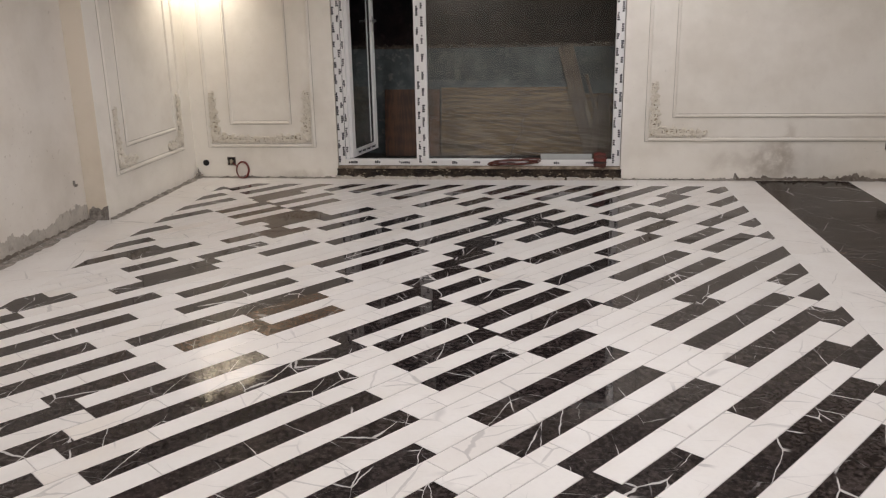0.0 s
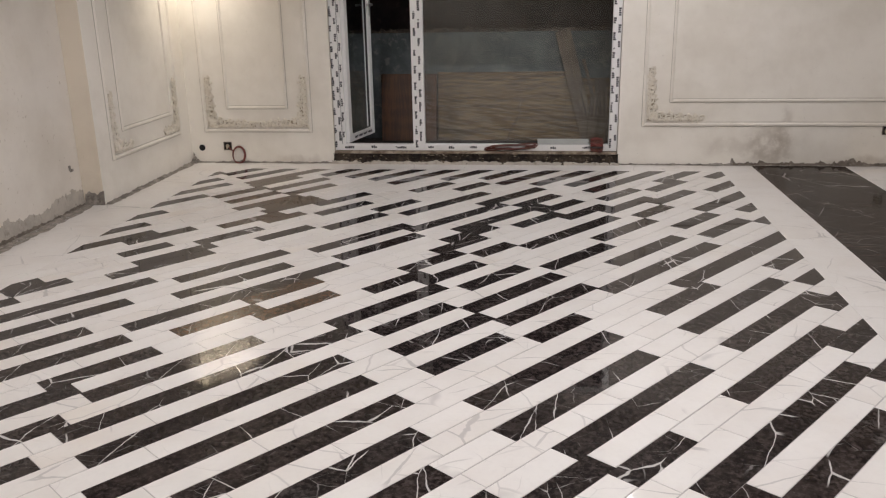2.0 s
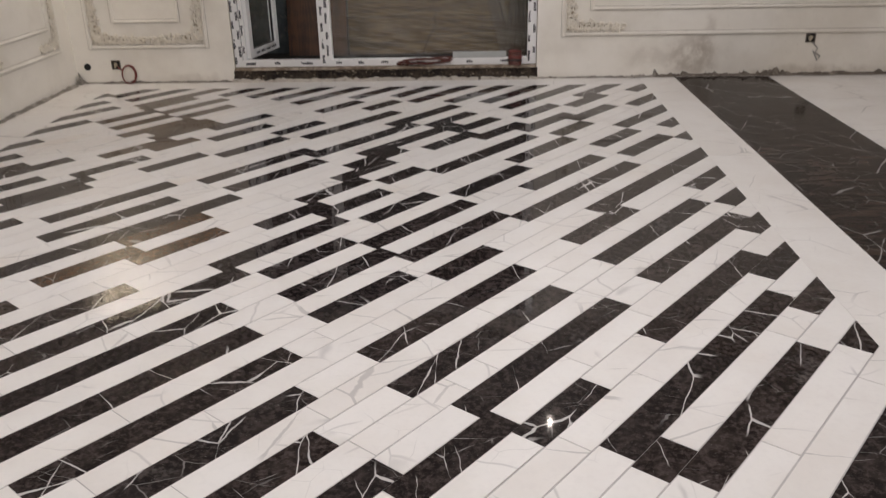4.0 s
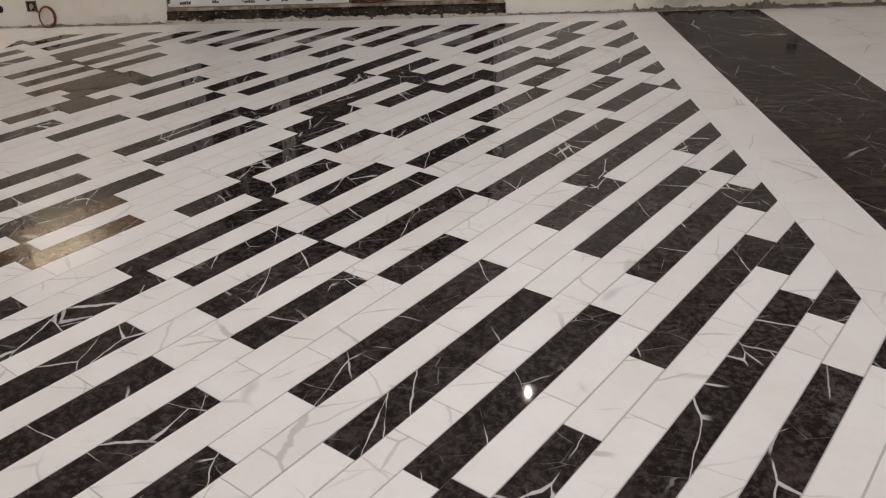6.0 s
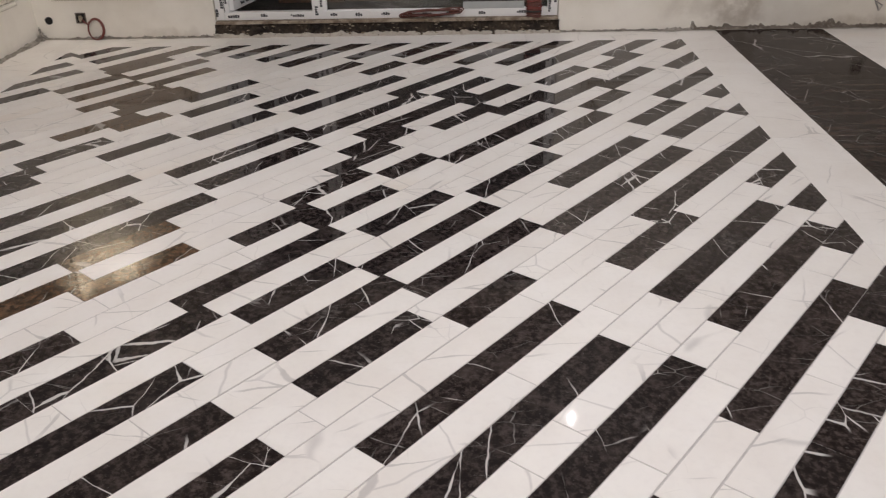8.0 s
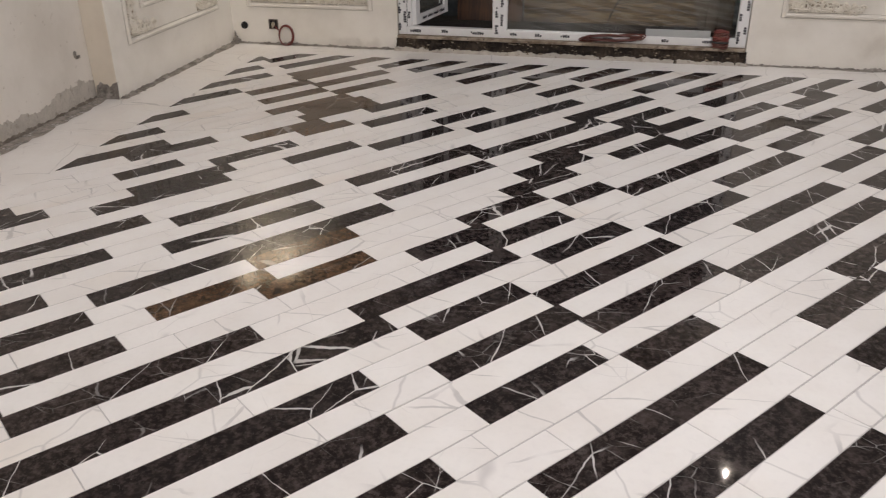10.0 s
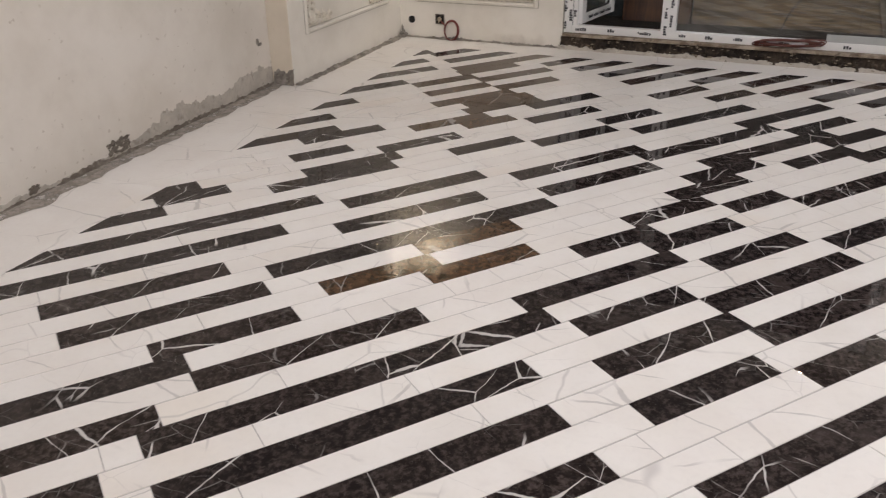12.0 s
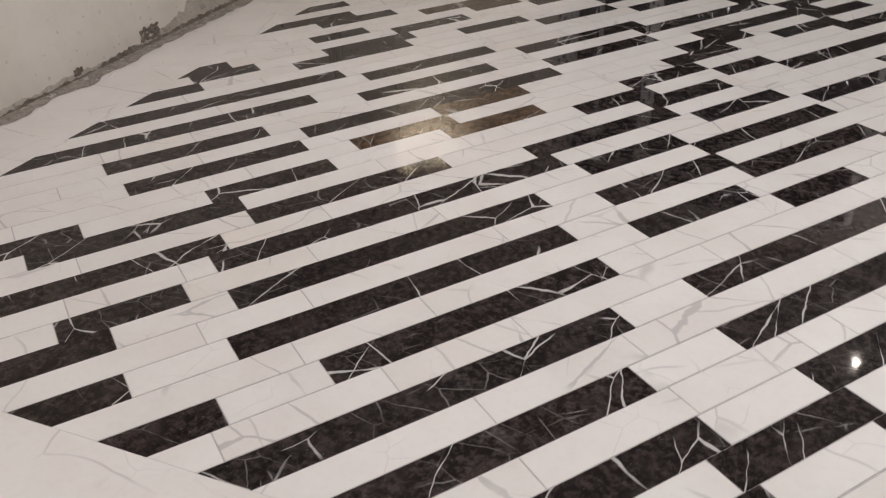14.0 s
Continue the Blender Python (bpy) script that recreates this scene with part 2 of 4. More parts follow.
CARVED_SHADE = speckled("carved_recess_shade", (0.46, 0.39, 0.29), (0.28, 0.225, 0.155), (0.54, 0.47, 0.37), 18.0, 0.9, 0.004)
CEIL = plaster("ceiling_plaster", (0.80, 0.78, 0.75), 0.1)
MORTAR = speckled("bare_mortar", (0.40, 0.365, 0.325), (0.17, 0.15, 0.13), (0.09, 0.077, 0.064), 9.0)
MID_MORTAR = speckled("brown_mortar", (0.20, 0.17, 0.14), (0.12, 0.098, 0.078), (0.32, 0.28, 0.235), 9.0)
TAN_MORTAR = speckled("tan_mortar", (0.52, 0.475, 0.415), (0.42, 0.38, 0.33), (0.29, 0.255, 0.215), 6.0)
DARK_MORTAR = speckled("dirty_mortar", (0.060, 0.043, 0.030), (0.016, 0.011, 0.008), (0.14, 0.105, 0.075), 6.0)
CHIPS = speckled("pale_chips", (0.34, 0.275, 0.20), (0.15, 0.11, 0.075), (0.50, 0.44, 0.36), 20.0)
DIRTY_RAIL = speckled("dirty_profile", (0.40, 0.335, 0.265), (0.15, 0.105, 0.07), (0.055, 0.038, 0.026), 7.0, 0.7, 0.002)
DARK_FLOOR = speckled("dirty_balcony_floor", (0.030, 0.023, 0.017), (0.016, 0.012, 0.009), (0.06, 0.048, 0.036), 5.0)
PVC = plain("white_pvc_film", (0.80, 0.79, 0.78), 0.3, 0.0, 0.04)
PRINT = plain("film_print", (0.035, 0.035, 0.04), 0.5)
GASKET = plain("black_gasket", (0.02, 0.02, 0.02), 0.6)
PLY = wood("plywood", (0.165, 0.104, 0.048), (0.050, 0.030, 0.014), (2.2, 30.0, 30.0), 0.6, 2.6)
DARK_WOOD = wood("dark_door_panel", (0.095, 0.041, 0.017), (0.045, 0.020, 0.010), (8.0, 8.0, 0.8), 0.55, 2.0)
GREY_WOOD = wood("weathered_board", (0.16, 0.12, 0.085), (0.07, 0.05, 0.036), (12.0, 12.0, 1.0), 0.75, 1.0)
CONCRETE = speckled("balcony_concrete", (0.10, 0.112, 0.112), (0.055, 0.064, 0.065), (0.16, 0.16, 0.15), 3.0, 0.9, 0.0006)
BRICK_DARK = speckled("dark_facade", (0.085, 0.06, 0.05), (0.055, 0.04, 0.034), (0.12, 0.085, 0.07), 2.2, 0.9, 0.0006)
METAL = plain("steel", (0.55, 0.54, 0.52), 0.35, 0.9)
RED = plain("red_cable", (0.15, 0.027, 0.020), 0.45)
DARK_RED = plain("dark_red_cable", (0.10, 0.028, 0.019), 0.45, 0.0, 0.5)
SOCKET = plain("socket_box", (0.12, 0.095, 0.075), 0.6)
HOLE = plain("dark_pipe", (0.01, 0.01, 0.01), 0.8)
PAPER = plain("grey_offcut", (0.40, 0.41, 0.40), 0.3)


def glass(name):
    m, t, b = material(name, 0.01)
    b.inputs["Base Color"].default_value = (0.93, 0.96, 0.95, 1)
    b.inputs["Transmission Weight"].default_value, b.inputs["IOR"].default_value = 1.0, 1.45
    return m


GLASS = glass("window_glass")


def loose_dirt(name, a, b_colour):
    """Dust and crumbs that cover a surface in patches."""
    m, t, b = material(name, 0.95)
    vec = coords(t)
    n = noise_of(t, vec, 16.0, 6.0, 0.7)
    t.links.new(mixed(t, span(t, n.outputs["Fac"], 0.4, 0.65), a, b_colour), b.inputs["Base Color"])
    t.links.new(span(t, noise_of(t, vec, 11.0, 6.0, 0.75).outputs["Fac"], 0.24, 0.62), b.inputs["Alpha"])
    return m


DUST = loose_dirt("mortar_dust", (0.38, 0.34, 0.30), (0.24, 0.21, 0.18))


def glowing(name, colour, strength):
    m, t, b = material(name, 0.4)
    b.inputs["Emission Color"].default_value, b.inputs["Emission Strength"].default_value = (*colour, 1), strength
    return m


GLOW = glowing("lamp_diffuser", (1.0, 0.93, 0.86), 5.0)
GLOW_WARM = glowing("bulb_glass", (1.0, 0.86, 0.66), 60.0)


# ---- mesh helpers ----
def part(name, bm, mat, parent=None, label="", smooth=False):
    mesh = bpy.data.meshes.new(name)
    bm.normal_update()
    bm.to_mesh(mesh)
    bm.free()
    mesh.materials.append(mat)
    if smooth:
        for p in mesh.polygons:
            p.use_smooth = True
    ob = new(name, mesh)
    if parent is not None:
        ob.parent = parent
    if label:
        tagged(ob, label)
    return ob


def thing(name, label, category, kind="", group="", place=(0, 0, 0)):
    ob = new(name)
    ob.location = place
    return tagged(ob, label, category, group, kind)


def box(bm, a, b, bevel=0.0, turn=None):
    size = [max(1e-4, abs(q - p)) for p, q in zip(a, b)]
    mid = [(p + q) / 2 for p, q in zip(a, b)]
    m = Matrix.Translation(mid) @ Matrix.Diagonal((*size, 1))
    if turn is not None:
        m = turn @ m
    made = bmesh.ops.create_cube(bm, size=1, matrix=m)
    if bevel:
        edges = {e for v in made["verts"] for e in v.link_edges}
        bmesh.ops.bevel(bm, geom=list(edges), offset=bevel, segments=2, profile=0.5, affect="EDGES")
    return bm


def sorted_box(a, b):
    return tuple(map(min, a, b)), tuple(map(max, a, b))


def tube(bm, points, radii, sides=6, closed=False):
    """A tube along points; radii may be one number or one for each point."""
    points = [Vector(p) for p in points]
    if not isinstance(radii, (list, tuple)):
        radii = [radii] * len(points)
    rings, count, side = [], len(points), None
    for i, p in enumerate(points):
        ahead = (points[(i + 1) % count] if closed or i + 1 < count else p) - (points[i - 1] if closed or i else p)
        ahead.normalize()
        side = ahead.orthogonal().normalized() if side is None else (side - ahead * side.dot(ahead)).normalized()
        up = ahead.cross(side)
        rings.append([bm.verts.new(p + radii[i] * (math.cos(a) * side + math.sin(a) * up)) for a in (2 * math.pi * k / sides for k in range(sides))])
    for i in range(count if closed else count - 1):
        a, b = rings[i], rings[(i + 1) % count]
        for k in range(sides):
            bm.faces.new((a[k], a[(k + 1) % sides], b[(k + 1) % sides], b[k]))
    if not closed:
        bm.faces.new(rings[0][::-1]), bm.faces.new(rings[-1])
    return bm


def ragged(bm, along, heights, back, front, foot=0.0):
    """A crumbling crust with an uneven top line: along (start, end) in metres, a height function, and its depth."""
    start, end = along
    n = max(8, int((end - start) / 0.009))
    shape = ((0.0, 1.5), (0.18, 1.35), (0.4, 1.0), (0.62, 0.85), (0.82, 0.7), (1.0, 0.45))
    cols = []
    for i in range(n + 1):
        s = start + (end - start) * i / n
        h, d = heights(s), front(s)
        col = [bm.verts.new(back(s, foot, 0))]
        for f, k in shape:
            lump = 1 + 0.30 * noise.noise((s * 30, f * 2.5 + h, 1.7)) + 0.35 * noise.noise((s * 120, f * 6.0, 4.2))
            slip = 0.006 * noise.noise((s * 60, f * 4.0, 8.8))
            col.append(bm.verts.new(back(s + slip, foot + h * f, max(0.0015, d * k * lump))))
        col.append(bm.verts.new(back(s, foot + h * 1.01, -0.001)))
        cols.append(col)
    for a, b in zip(cols, cols[1:]):
        for k in range(len(a) - 1):
            bm.faces.new((a[k], b[k], b[k + 1], a[k + 1]))
    return bm


def dust_sheet(along, place, width):
    """A thin layer of dirt on the floor along a wall; its inner edge wanders."""
    bm = bmesh.new()
    n = int((along[1] - along[0]) / 0.03)
    rows = []
    for i in range(n + 1):
        s = along[0] + (along[1] - along[0]) * i / n
        rows.append([bm.verts.new(place(s, 0.0025, d)) for d in (0.0, width(s) * 0.5, width(s))])
    for a, b in zip(rows, rows[1:]):
        for k in (0, 1):
            bm.faces.new((a[k], b[k], b[k + 1], a[k + 1]))
    bmesh.ops.recalc_face_normals(bm, faces=bm.faces)
    return tagged(part("floor_dirt", bm, DUST), "patchy grey mortar dust on the floor along the wall", "dirt", kind="structure")


def wobble(s, seed, *steps):
    return sum(a * noise.noise((s * f, seed, 0.37 * i)) for i, (f, a) in enumerate(steps))


# ---- structure ----
LEFT, PIER, PIER_Y, BACK, RIGHT, FRONT = -3.80, -3.64, 6.49, 8.297, 6.2, -3.2
DOOR_L, DOOR_R, DOOR_TOP, SILL = -2.15, 0.635, 2.42, 0.125


def west_face(y):
    """The plain side wall runs slightly askew."""
    return LEFT - 0.02 + (PIER_Y - y) * 0.028


bm = bmesh.new()
for a, b in (((-4.1, BACK, -0.2), (DOOR_L, BACK + 0.26, CEILING + 0.2)), ((DOOR_R, BACK, -0.2), (RIGHT + 0.3, BACK + 0.26, CEILING + 0.2)), ((DOOR_L, BACK, DOOR_TOP), (DOOR_R, BACK + 0.26, CEILING + 0.2))):
    box(bm, a, b)
wall_north = tagged(part("wall_north", bm, CREAM), "cream plastered wall with door opening and dirty unfinished foot", "wall", kind="structure")
bm = bmesh.new()
box(bm, (LEFT - 0.3, FRONT, -0.2), (LEFT, BACK, CEILING + 0.2))
for vert in bm.verts:
    if vert.co.x > LEFT - 0.01:
        vert.co.x = west_face(vert.co.y)
wall_west = tagged(part("wall_west", bm, GREYISH), "plain off-white plastered wall with grey mortar at its foot", "wall", kind="structure")
bm = bmesh.new()
box(bm, (LEFT - 0.05, PIER_Y, -0.2), (PIER, BACK + 0.002, CEILING + 0.1), 0.006)
wall_pier = tagged(part("wall_pier", bm, CREAM), "projecting cream plastered wall section with moulded panel", "wall", kind="structure")
# thin skin that colours the pier end tanner than its long face
bm = bmesh.new()
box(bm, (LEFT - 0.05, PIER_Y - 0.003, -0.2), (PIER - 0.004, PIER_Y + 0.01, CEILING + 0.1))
part("pier_end", bm, CREAM_SIDE, wall_pier, "plastered pier end, coloured tanner than its other faces")
bm = bmesh.new()
box(bm, (RIGHT, FRONT, -0.2), (RIGHT + 0.3, BACK, CEILING + 0.2))
tagged(part("wall_east", bm, GREYISH), "plain off-white plastered wall", "wall", kind="structure")
bm = bmesh.new()
box(bm, (LEFT - 0.3, FRONT - 0.3, -0.2), (RIGHT + 0.3, FRONT, CEILING + 0.2))
tagged(part("wall_south", bm, GREYISH), "plain off-white plastered wall", "wall", kind="structure")
bm = bmesh.new()
box(bm, (LEFT - 0.3, FRONT - 0.3, CEILING), (RIGHT + 0.3, BACK + 0.26, CEILING + 0.15))
tagged(part("ceiling", bm, CEIL), "plain white plastered ceiling", "ceiling", kind="structure")
bm = bmesh.new()
box(bm, (LEFT - 0.3, FRONT - 0.3, -0.25), (RIGHT + 0.3, BACK + 0.02, -0.0018))
floor = tagged(part("floor", bm, GROUT), "polished floor of black, brown and white marble strips, white border and dark band", "floor", kind="structure")

# crusts of bare mortar at the foot of the walls
bm = bmesh.new()


def north_height(s):
    h = 0.012 + 0.016 * max(0.0, wobble(s, 3.1, (3.0, 1.0), (13.0, 0.9), (43.0, 0.9))) + 0.008 * wobble(s, 6.3, (70.0, 1.0))
    if s > 1.7:
        h += 0.012 + 0.05 * max(0.0, wobble(s, 8.0, (3.0, 1.0), (14.0, 0.9), (40.0, 0.7)))
    return max(0.006, h)


on_north = lambda s, z, d: (s, BACK - d, z)
thick = lambda s: 0.012 + 0.01 * abs(wobble(s, 5.0, (12.0, 1.0)))
spread = lambda s: 0.026 + 0.016 * abs(wobble(s, 5.0, (12.0, 1.0), (31.0, 0.8)))
ragged(bm, (PIER, DOOR_L), north_height, on_north, spread, -0.004)
ragged(bm, (DOOR_R, 1.72), north_height, on_north, thick, -0.004)
tagged(part("mortar_edge", bm, MORTAR), "rough grey mortar crust along the wall foot", "mortar", kind="structure")
bm = bmesh.new()
ragged(bm, (1.72, RIGHT), north_height, on_north, thick, -0.004)
tagged(part("mortar_edge", bm, MID_MORTAR), "dark crumbling mortar crust along the wall foot", "mortar", kind="structure")
bm = bmesh.new()


def west_height(s):
    h = 0.032 + 0.018 * wobble(s, 1.1, (3.0, 1.0), (17.0, 0.8), (40.0, 0.5))
    if 4.9 < s < 6.5:
        rise = min(1.0, (s - 4.9) / 0.35)
        h += rise * (0.10 + 0.03 * wobble(s, 2.2, (5.0, 1.0), (16.0, 0.7), (55.0, 0.5)) + 0.02 * (noise.cell((s * 13.0, 0.5, 0.5)) - 0.4) + 0.14 * max(0.0, s - 6.2))
    return max(0.012, h)


west_band = lambda s: 0.006 + 0.003 * abs(wobble(s, 5.0, (12.0, 1.0)))
on_west = lambda s, z, d: (west_face(s) + d * 0.7, s, z)
ragged(bm, (FRONT, PIER_Y), west_height, on_west, west_band, -0.004)
tagged(part("mortar_edge", bm, TAN_MORTAR), "torn grey-tan mortar band along the wall foot", "mortar", kind="structure")
bm = bmesh.new()
ragged(bm, (FRONT, PIER_Y), lambda s: max(0.006, 0.020 + 0.014 * wobble(s, 4.4, (4.0, 1.0), (17.0, 0.9), (45.0, 0.8))), on_west, lambda s: 0.022 + 0.008 * wobble(s, 7.7, (9.0, 1.0), (33.0, 0.8)), -0.004)
tagged(part("mortar_fillet", bm, MID_MORTAR), "darker grey mortar fillet where wall meets floor", "mortar", kind="structure")
bm = bmesh.new()
on_pier = lambda s, z, d: (PIER + d, s, z)
ragged(bm, (PIER_Y, BACK), lambda s: max(0.005, 0.016 + 0.011 * wobble(s, 6.6, (4.0, 1.0), (19.0, 0.9), (45.0, 0.8))), on_pier, lambda s: 1.3 * spread(s), -0.004)
on_end = lambda s, z, d: (s, PIER_Y - d, z)
ragged(bm, (LEFT, PIER + 0.008), lambda s: 0.10 + 0.03 * wobble(s, 9.6, (30.0, 1.0)), on_end, thick, -0.004)
tagged(part("mortar_edge", bm, MORTAR), "dark chipped mortar crust at the pier foot", "mortar", kind="structure")
bm = bmesh.new()
for y, z, w_, h_ in ((4.85, 0.062, 0.17, 0.075), (4.22, 0.035, 0.06, 0.03)):
    for i in range(90 if w_ > 0.1 else 24):
        yy, zz = y + random.uniform(-0.5, 0.5) * w_, z + random.uniform(-0.5, 0.5) * h_
        r = random.uniform(0.004, 0.011)
        made = bmesh.ops.create_icosphere(bm, subdivisions=2, radius=r, matrix=Matrix.Translation((west_face(yy) + 0.004, yy, zz)) @ Matrix.Diagonal((0.5, 1.3, 1, 1)))
        for vert in made["verts"]:
            vert.co += Vector(noise.noise_vector(vert.co * 60)) * r * 0.45
tagged(part("mortar_patch", bm, MID_MORTAR), "dark broken mortar lump on the wall foot", "mortar", kind="structure")
bm = bmesh.new()
box(bm, (west_face(6.33) - 0.004, 6.325, 0.315), (west_face(6.33) + 0.006, 6.35, 0.355), 0.002)
box(bm, (west_face(6.33) - 0.004, 6.34, 0.302), (west_face(6.33) + 0.006, 6.385, 0.322), 0.002)
tagged(part("wall_chip", bm, MORTAR), "small chip in the plaster", "chip", kind="structure")

dust_sheet((1.0, PIER_Y), on_west, lambda s: 0.17 + 0.07 * wobble(s, 2.9, (3.0, 1.0), (12.0, 0.7)))
dust_sheet((PIER_Y, BACK), on_pier, lambda s: 0.06 + 0.03 * wobble(s, 3.9, (3.0, 1.0), (12.0, 0.7)))
dust_sheet((PIER, RIGHT), on_north, lambda s: 0.050 + 0.03 * wobble(s, 4.9, (3.0, 1.0), (12.0, 0.7)))

bm = bmesh.new()
crumbs = random.Random(23)
for i in range(60):
    f = crumbs.random()
    r = crumbs.uniform(0.006, 0.02) * (1.15 - f)
    spot = Vector((PIER + 0.02 + 0.05 * crumbs.random() * (1 - f), BACK - 0.02 - 0.05 * crumbs.random() * (1 - f), 0.004 + 0.10 * f))
    made = bmesh.ops.create_icosphere(bm, subdivisions=1, radius=r, matrix=Matrix.Translation(spot))
    for v in made["verts"]:
        v.co += Vector(noise.noise_vector(v.co * 70)) * r * 0.5
tagged(part("mortar_mound", bm, MORTAR), "small dark heap of mortar crumbs in the wall corner", "mortar", kind="structure")

# ---- wall panels ----
def strip(bm, a, b, frame_of, width, depth):
    """A moulding bar from a to b in wall coordinates (along, up), with a stepped profile."""
    (a0, a1), (b0, b1) = a, b
    across = (0, 1) if abs(b0 - a0) > abs(b1 - a1) else (1, 0)
    profile = ((-0.5, 0.0), (-0.46, 0.55), (-0.30, 0.62), (-0.22, 1.0), (0.10, 1.0), (0.24, 0.55), (0.44, 0.45), (0.5, 0.0))
    ends = []
    for p0, p1, sign in ((a0, a1, -1), (b0, b1, 1)):
        ring = []
        for o, d in profile:
            ring.append(bm.verts.new(frame_of(p0 + across[0] * o * width, p1 + across[1] * o * width, d * depth)))
        ends.append(ring)
    for k in range(len(profile) - 1):
        bm.faces.new((ends[0][k], ends[0][k + 1], ends[1][k + 1], ends[1][k]))
    bm.faces.new(ends[0]), bm.faces.new(ends[1][::-1])


def ring_of_strips(parent, name, lo, hi, z0, z1, frame_of, width, depth):
    bm = bmesh.new()
    h = width / 2
    strip(bm, (lo + h, z0 - h), (lo + h, z1 + h), frame_of, width, depth)
    strip(bm, (hi - h, z0 - h), (hi - h, z1 + h), frame_of, width, depth * 0.98)
    strip(bm, (lo + width, z0), (hi - width, z0), frame_of, width, depth * 1.02)
    strip(bm, (lo + width, z1), (hi - width, z1), frame_of, width, depth * 1.02)
    bmesh.ops.recalc_face_normals(bm, faces=bm.faces)
    ob = part(name, bm, MOULD, parent)
    # dark strips stand in for the shadow lines beside the moulding
    bm = bmesh.new()
    for a, b in (((lo - 0.001, z0 - h - 0.0045), (hi + 0.001, z0 - h + 0.0005)), ((lo + width, z0 + h - 0.0005), (hi - width, z0 + h + 0.004)), ((lo - 0.004, z0 - h), (lo + 0.0005, z1)), ((hi - 0.0005, z0 - h), (hi + 0.004, z1))):
        box(bm, *sorted_box(frame_of(*a, -0.001), frame_of(*b, 0.0025)))
    part("grime_line", bm, GROOVE_SHADE, ob, "thin dark line painted as shadow along the moulding")
    return ob


def scroll(centre, r, turns, start, hand, n=18):
    """Points of a spiral that winds inwards."""
    out = []
    for i in range(n + 1):
        f = i / n
        a = start + hand * turns * 2 * math.pi * f
        rr = r * (1 - 0.78 * f)
        out.append((centre[0] + rr * math.cos(a), centre[1] + rr * math.sin(a)))
    return out


def leaf(bm, at, angle, length, width, frame_of, d):
    """A pointed acanthus lobe with a raised rib."""
    n, c, s = 5, math.cos(angle), math.sin(angle)
    left, mid, right = [], [], []
    for i in range(n + 1):
        f = i / n
        half = width * math.sin(math.pi * (0.12 + 0.88 * f)) * 0.5
        x = length * f
        for row, o, h in ((left, half, 0.2), (mid, 0, 1.0 - 0.5 * f), (right, -half, 0.2)):
            row.append(bm.verts.new(frame_of(at[0] + x * c - o * s, at[1] + x * s + o * c, d * h)))
    for a, b in ((left, mid), (mid, right)):
        for i in range(n):
            bm.faces.new((a[i], a[i + 1], b[i + 1], b[i]))


def carve_leg(bm, origin, along, across, length, width, frame_of, seed, depth):
    """Scrolls and leaves along one leg of a corner ornament."""
    rng = random.Random(seed)

    def at(u, v, d=0.0):
        return (origin[0] + along[0] * u + across[0] * v, origin[1] + along[1] * u + across[1] * v)

    def line(points, r0, r1):
        n = len(points)
        pts = [frame_of(*at(u, v), depth * 0.45) for u, v in points]
        tube(bm, pts, [r0 + (r1 - r0) * i / (n - 1) for i in range(n)], 5)

    u, side = 0.05, 1
    while u < length - 0.04:
        w = width * (1 - 0.55 * u / length)
        r = 0.42 * w
        line(scroll((u, w * (0.5 + 0.12 * side)), r, 1.35, math.pi * (0.5 if side > 0 else 1.5), side), 0.009, 0.004)
        for k in range(3):
            a = rng.uniform(-0.5, 0.5) + (0.9 if side > 0 else -0.9) * (k - 1)
            p = at(u + 0.012 * k, w * (0.5 - 0.3 * side))
            base = math.atan2(along[1], along[0])
            turn = 1 if along[0] * across[1] - along[1] * across[0] > 0 else -1
            leaf(bm, p, base + turn * a, 0.042 * rng.uniform(0.8, 1.2), 0.024, frame_of, depth * 0.9)
        u += r * 1.3
        side = -side
    stem = [(0.02 + (length - 0.03) * i / 20, width * (0.16 + 0.05 * math.sin(i * 1.3))) for i in range(21)]
    line(stem, 0.009, 0.005)
    line(scroll((length - 0.015, width * 0.34), 0.026, 1.2, 0, 1), 0.009, 0.004)


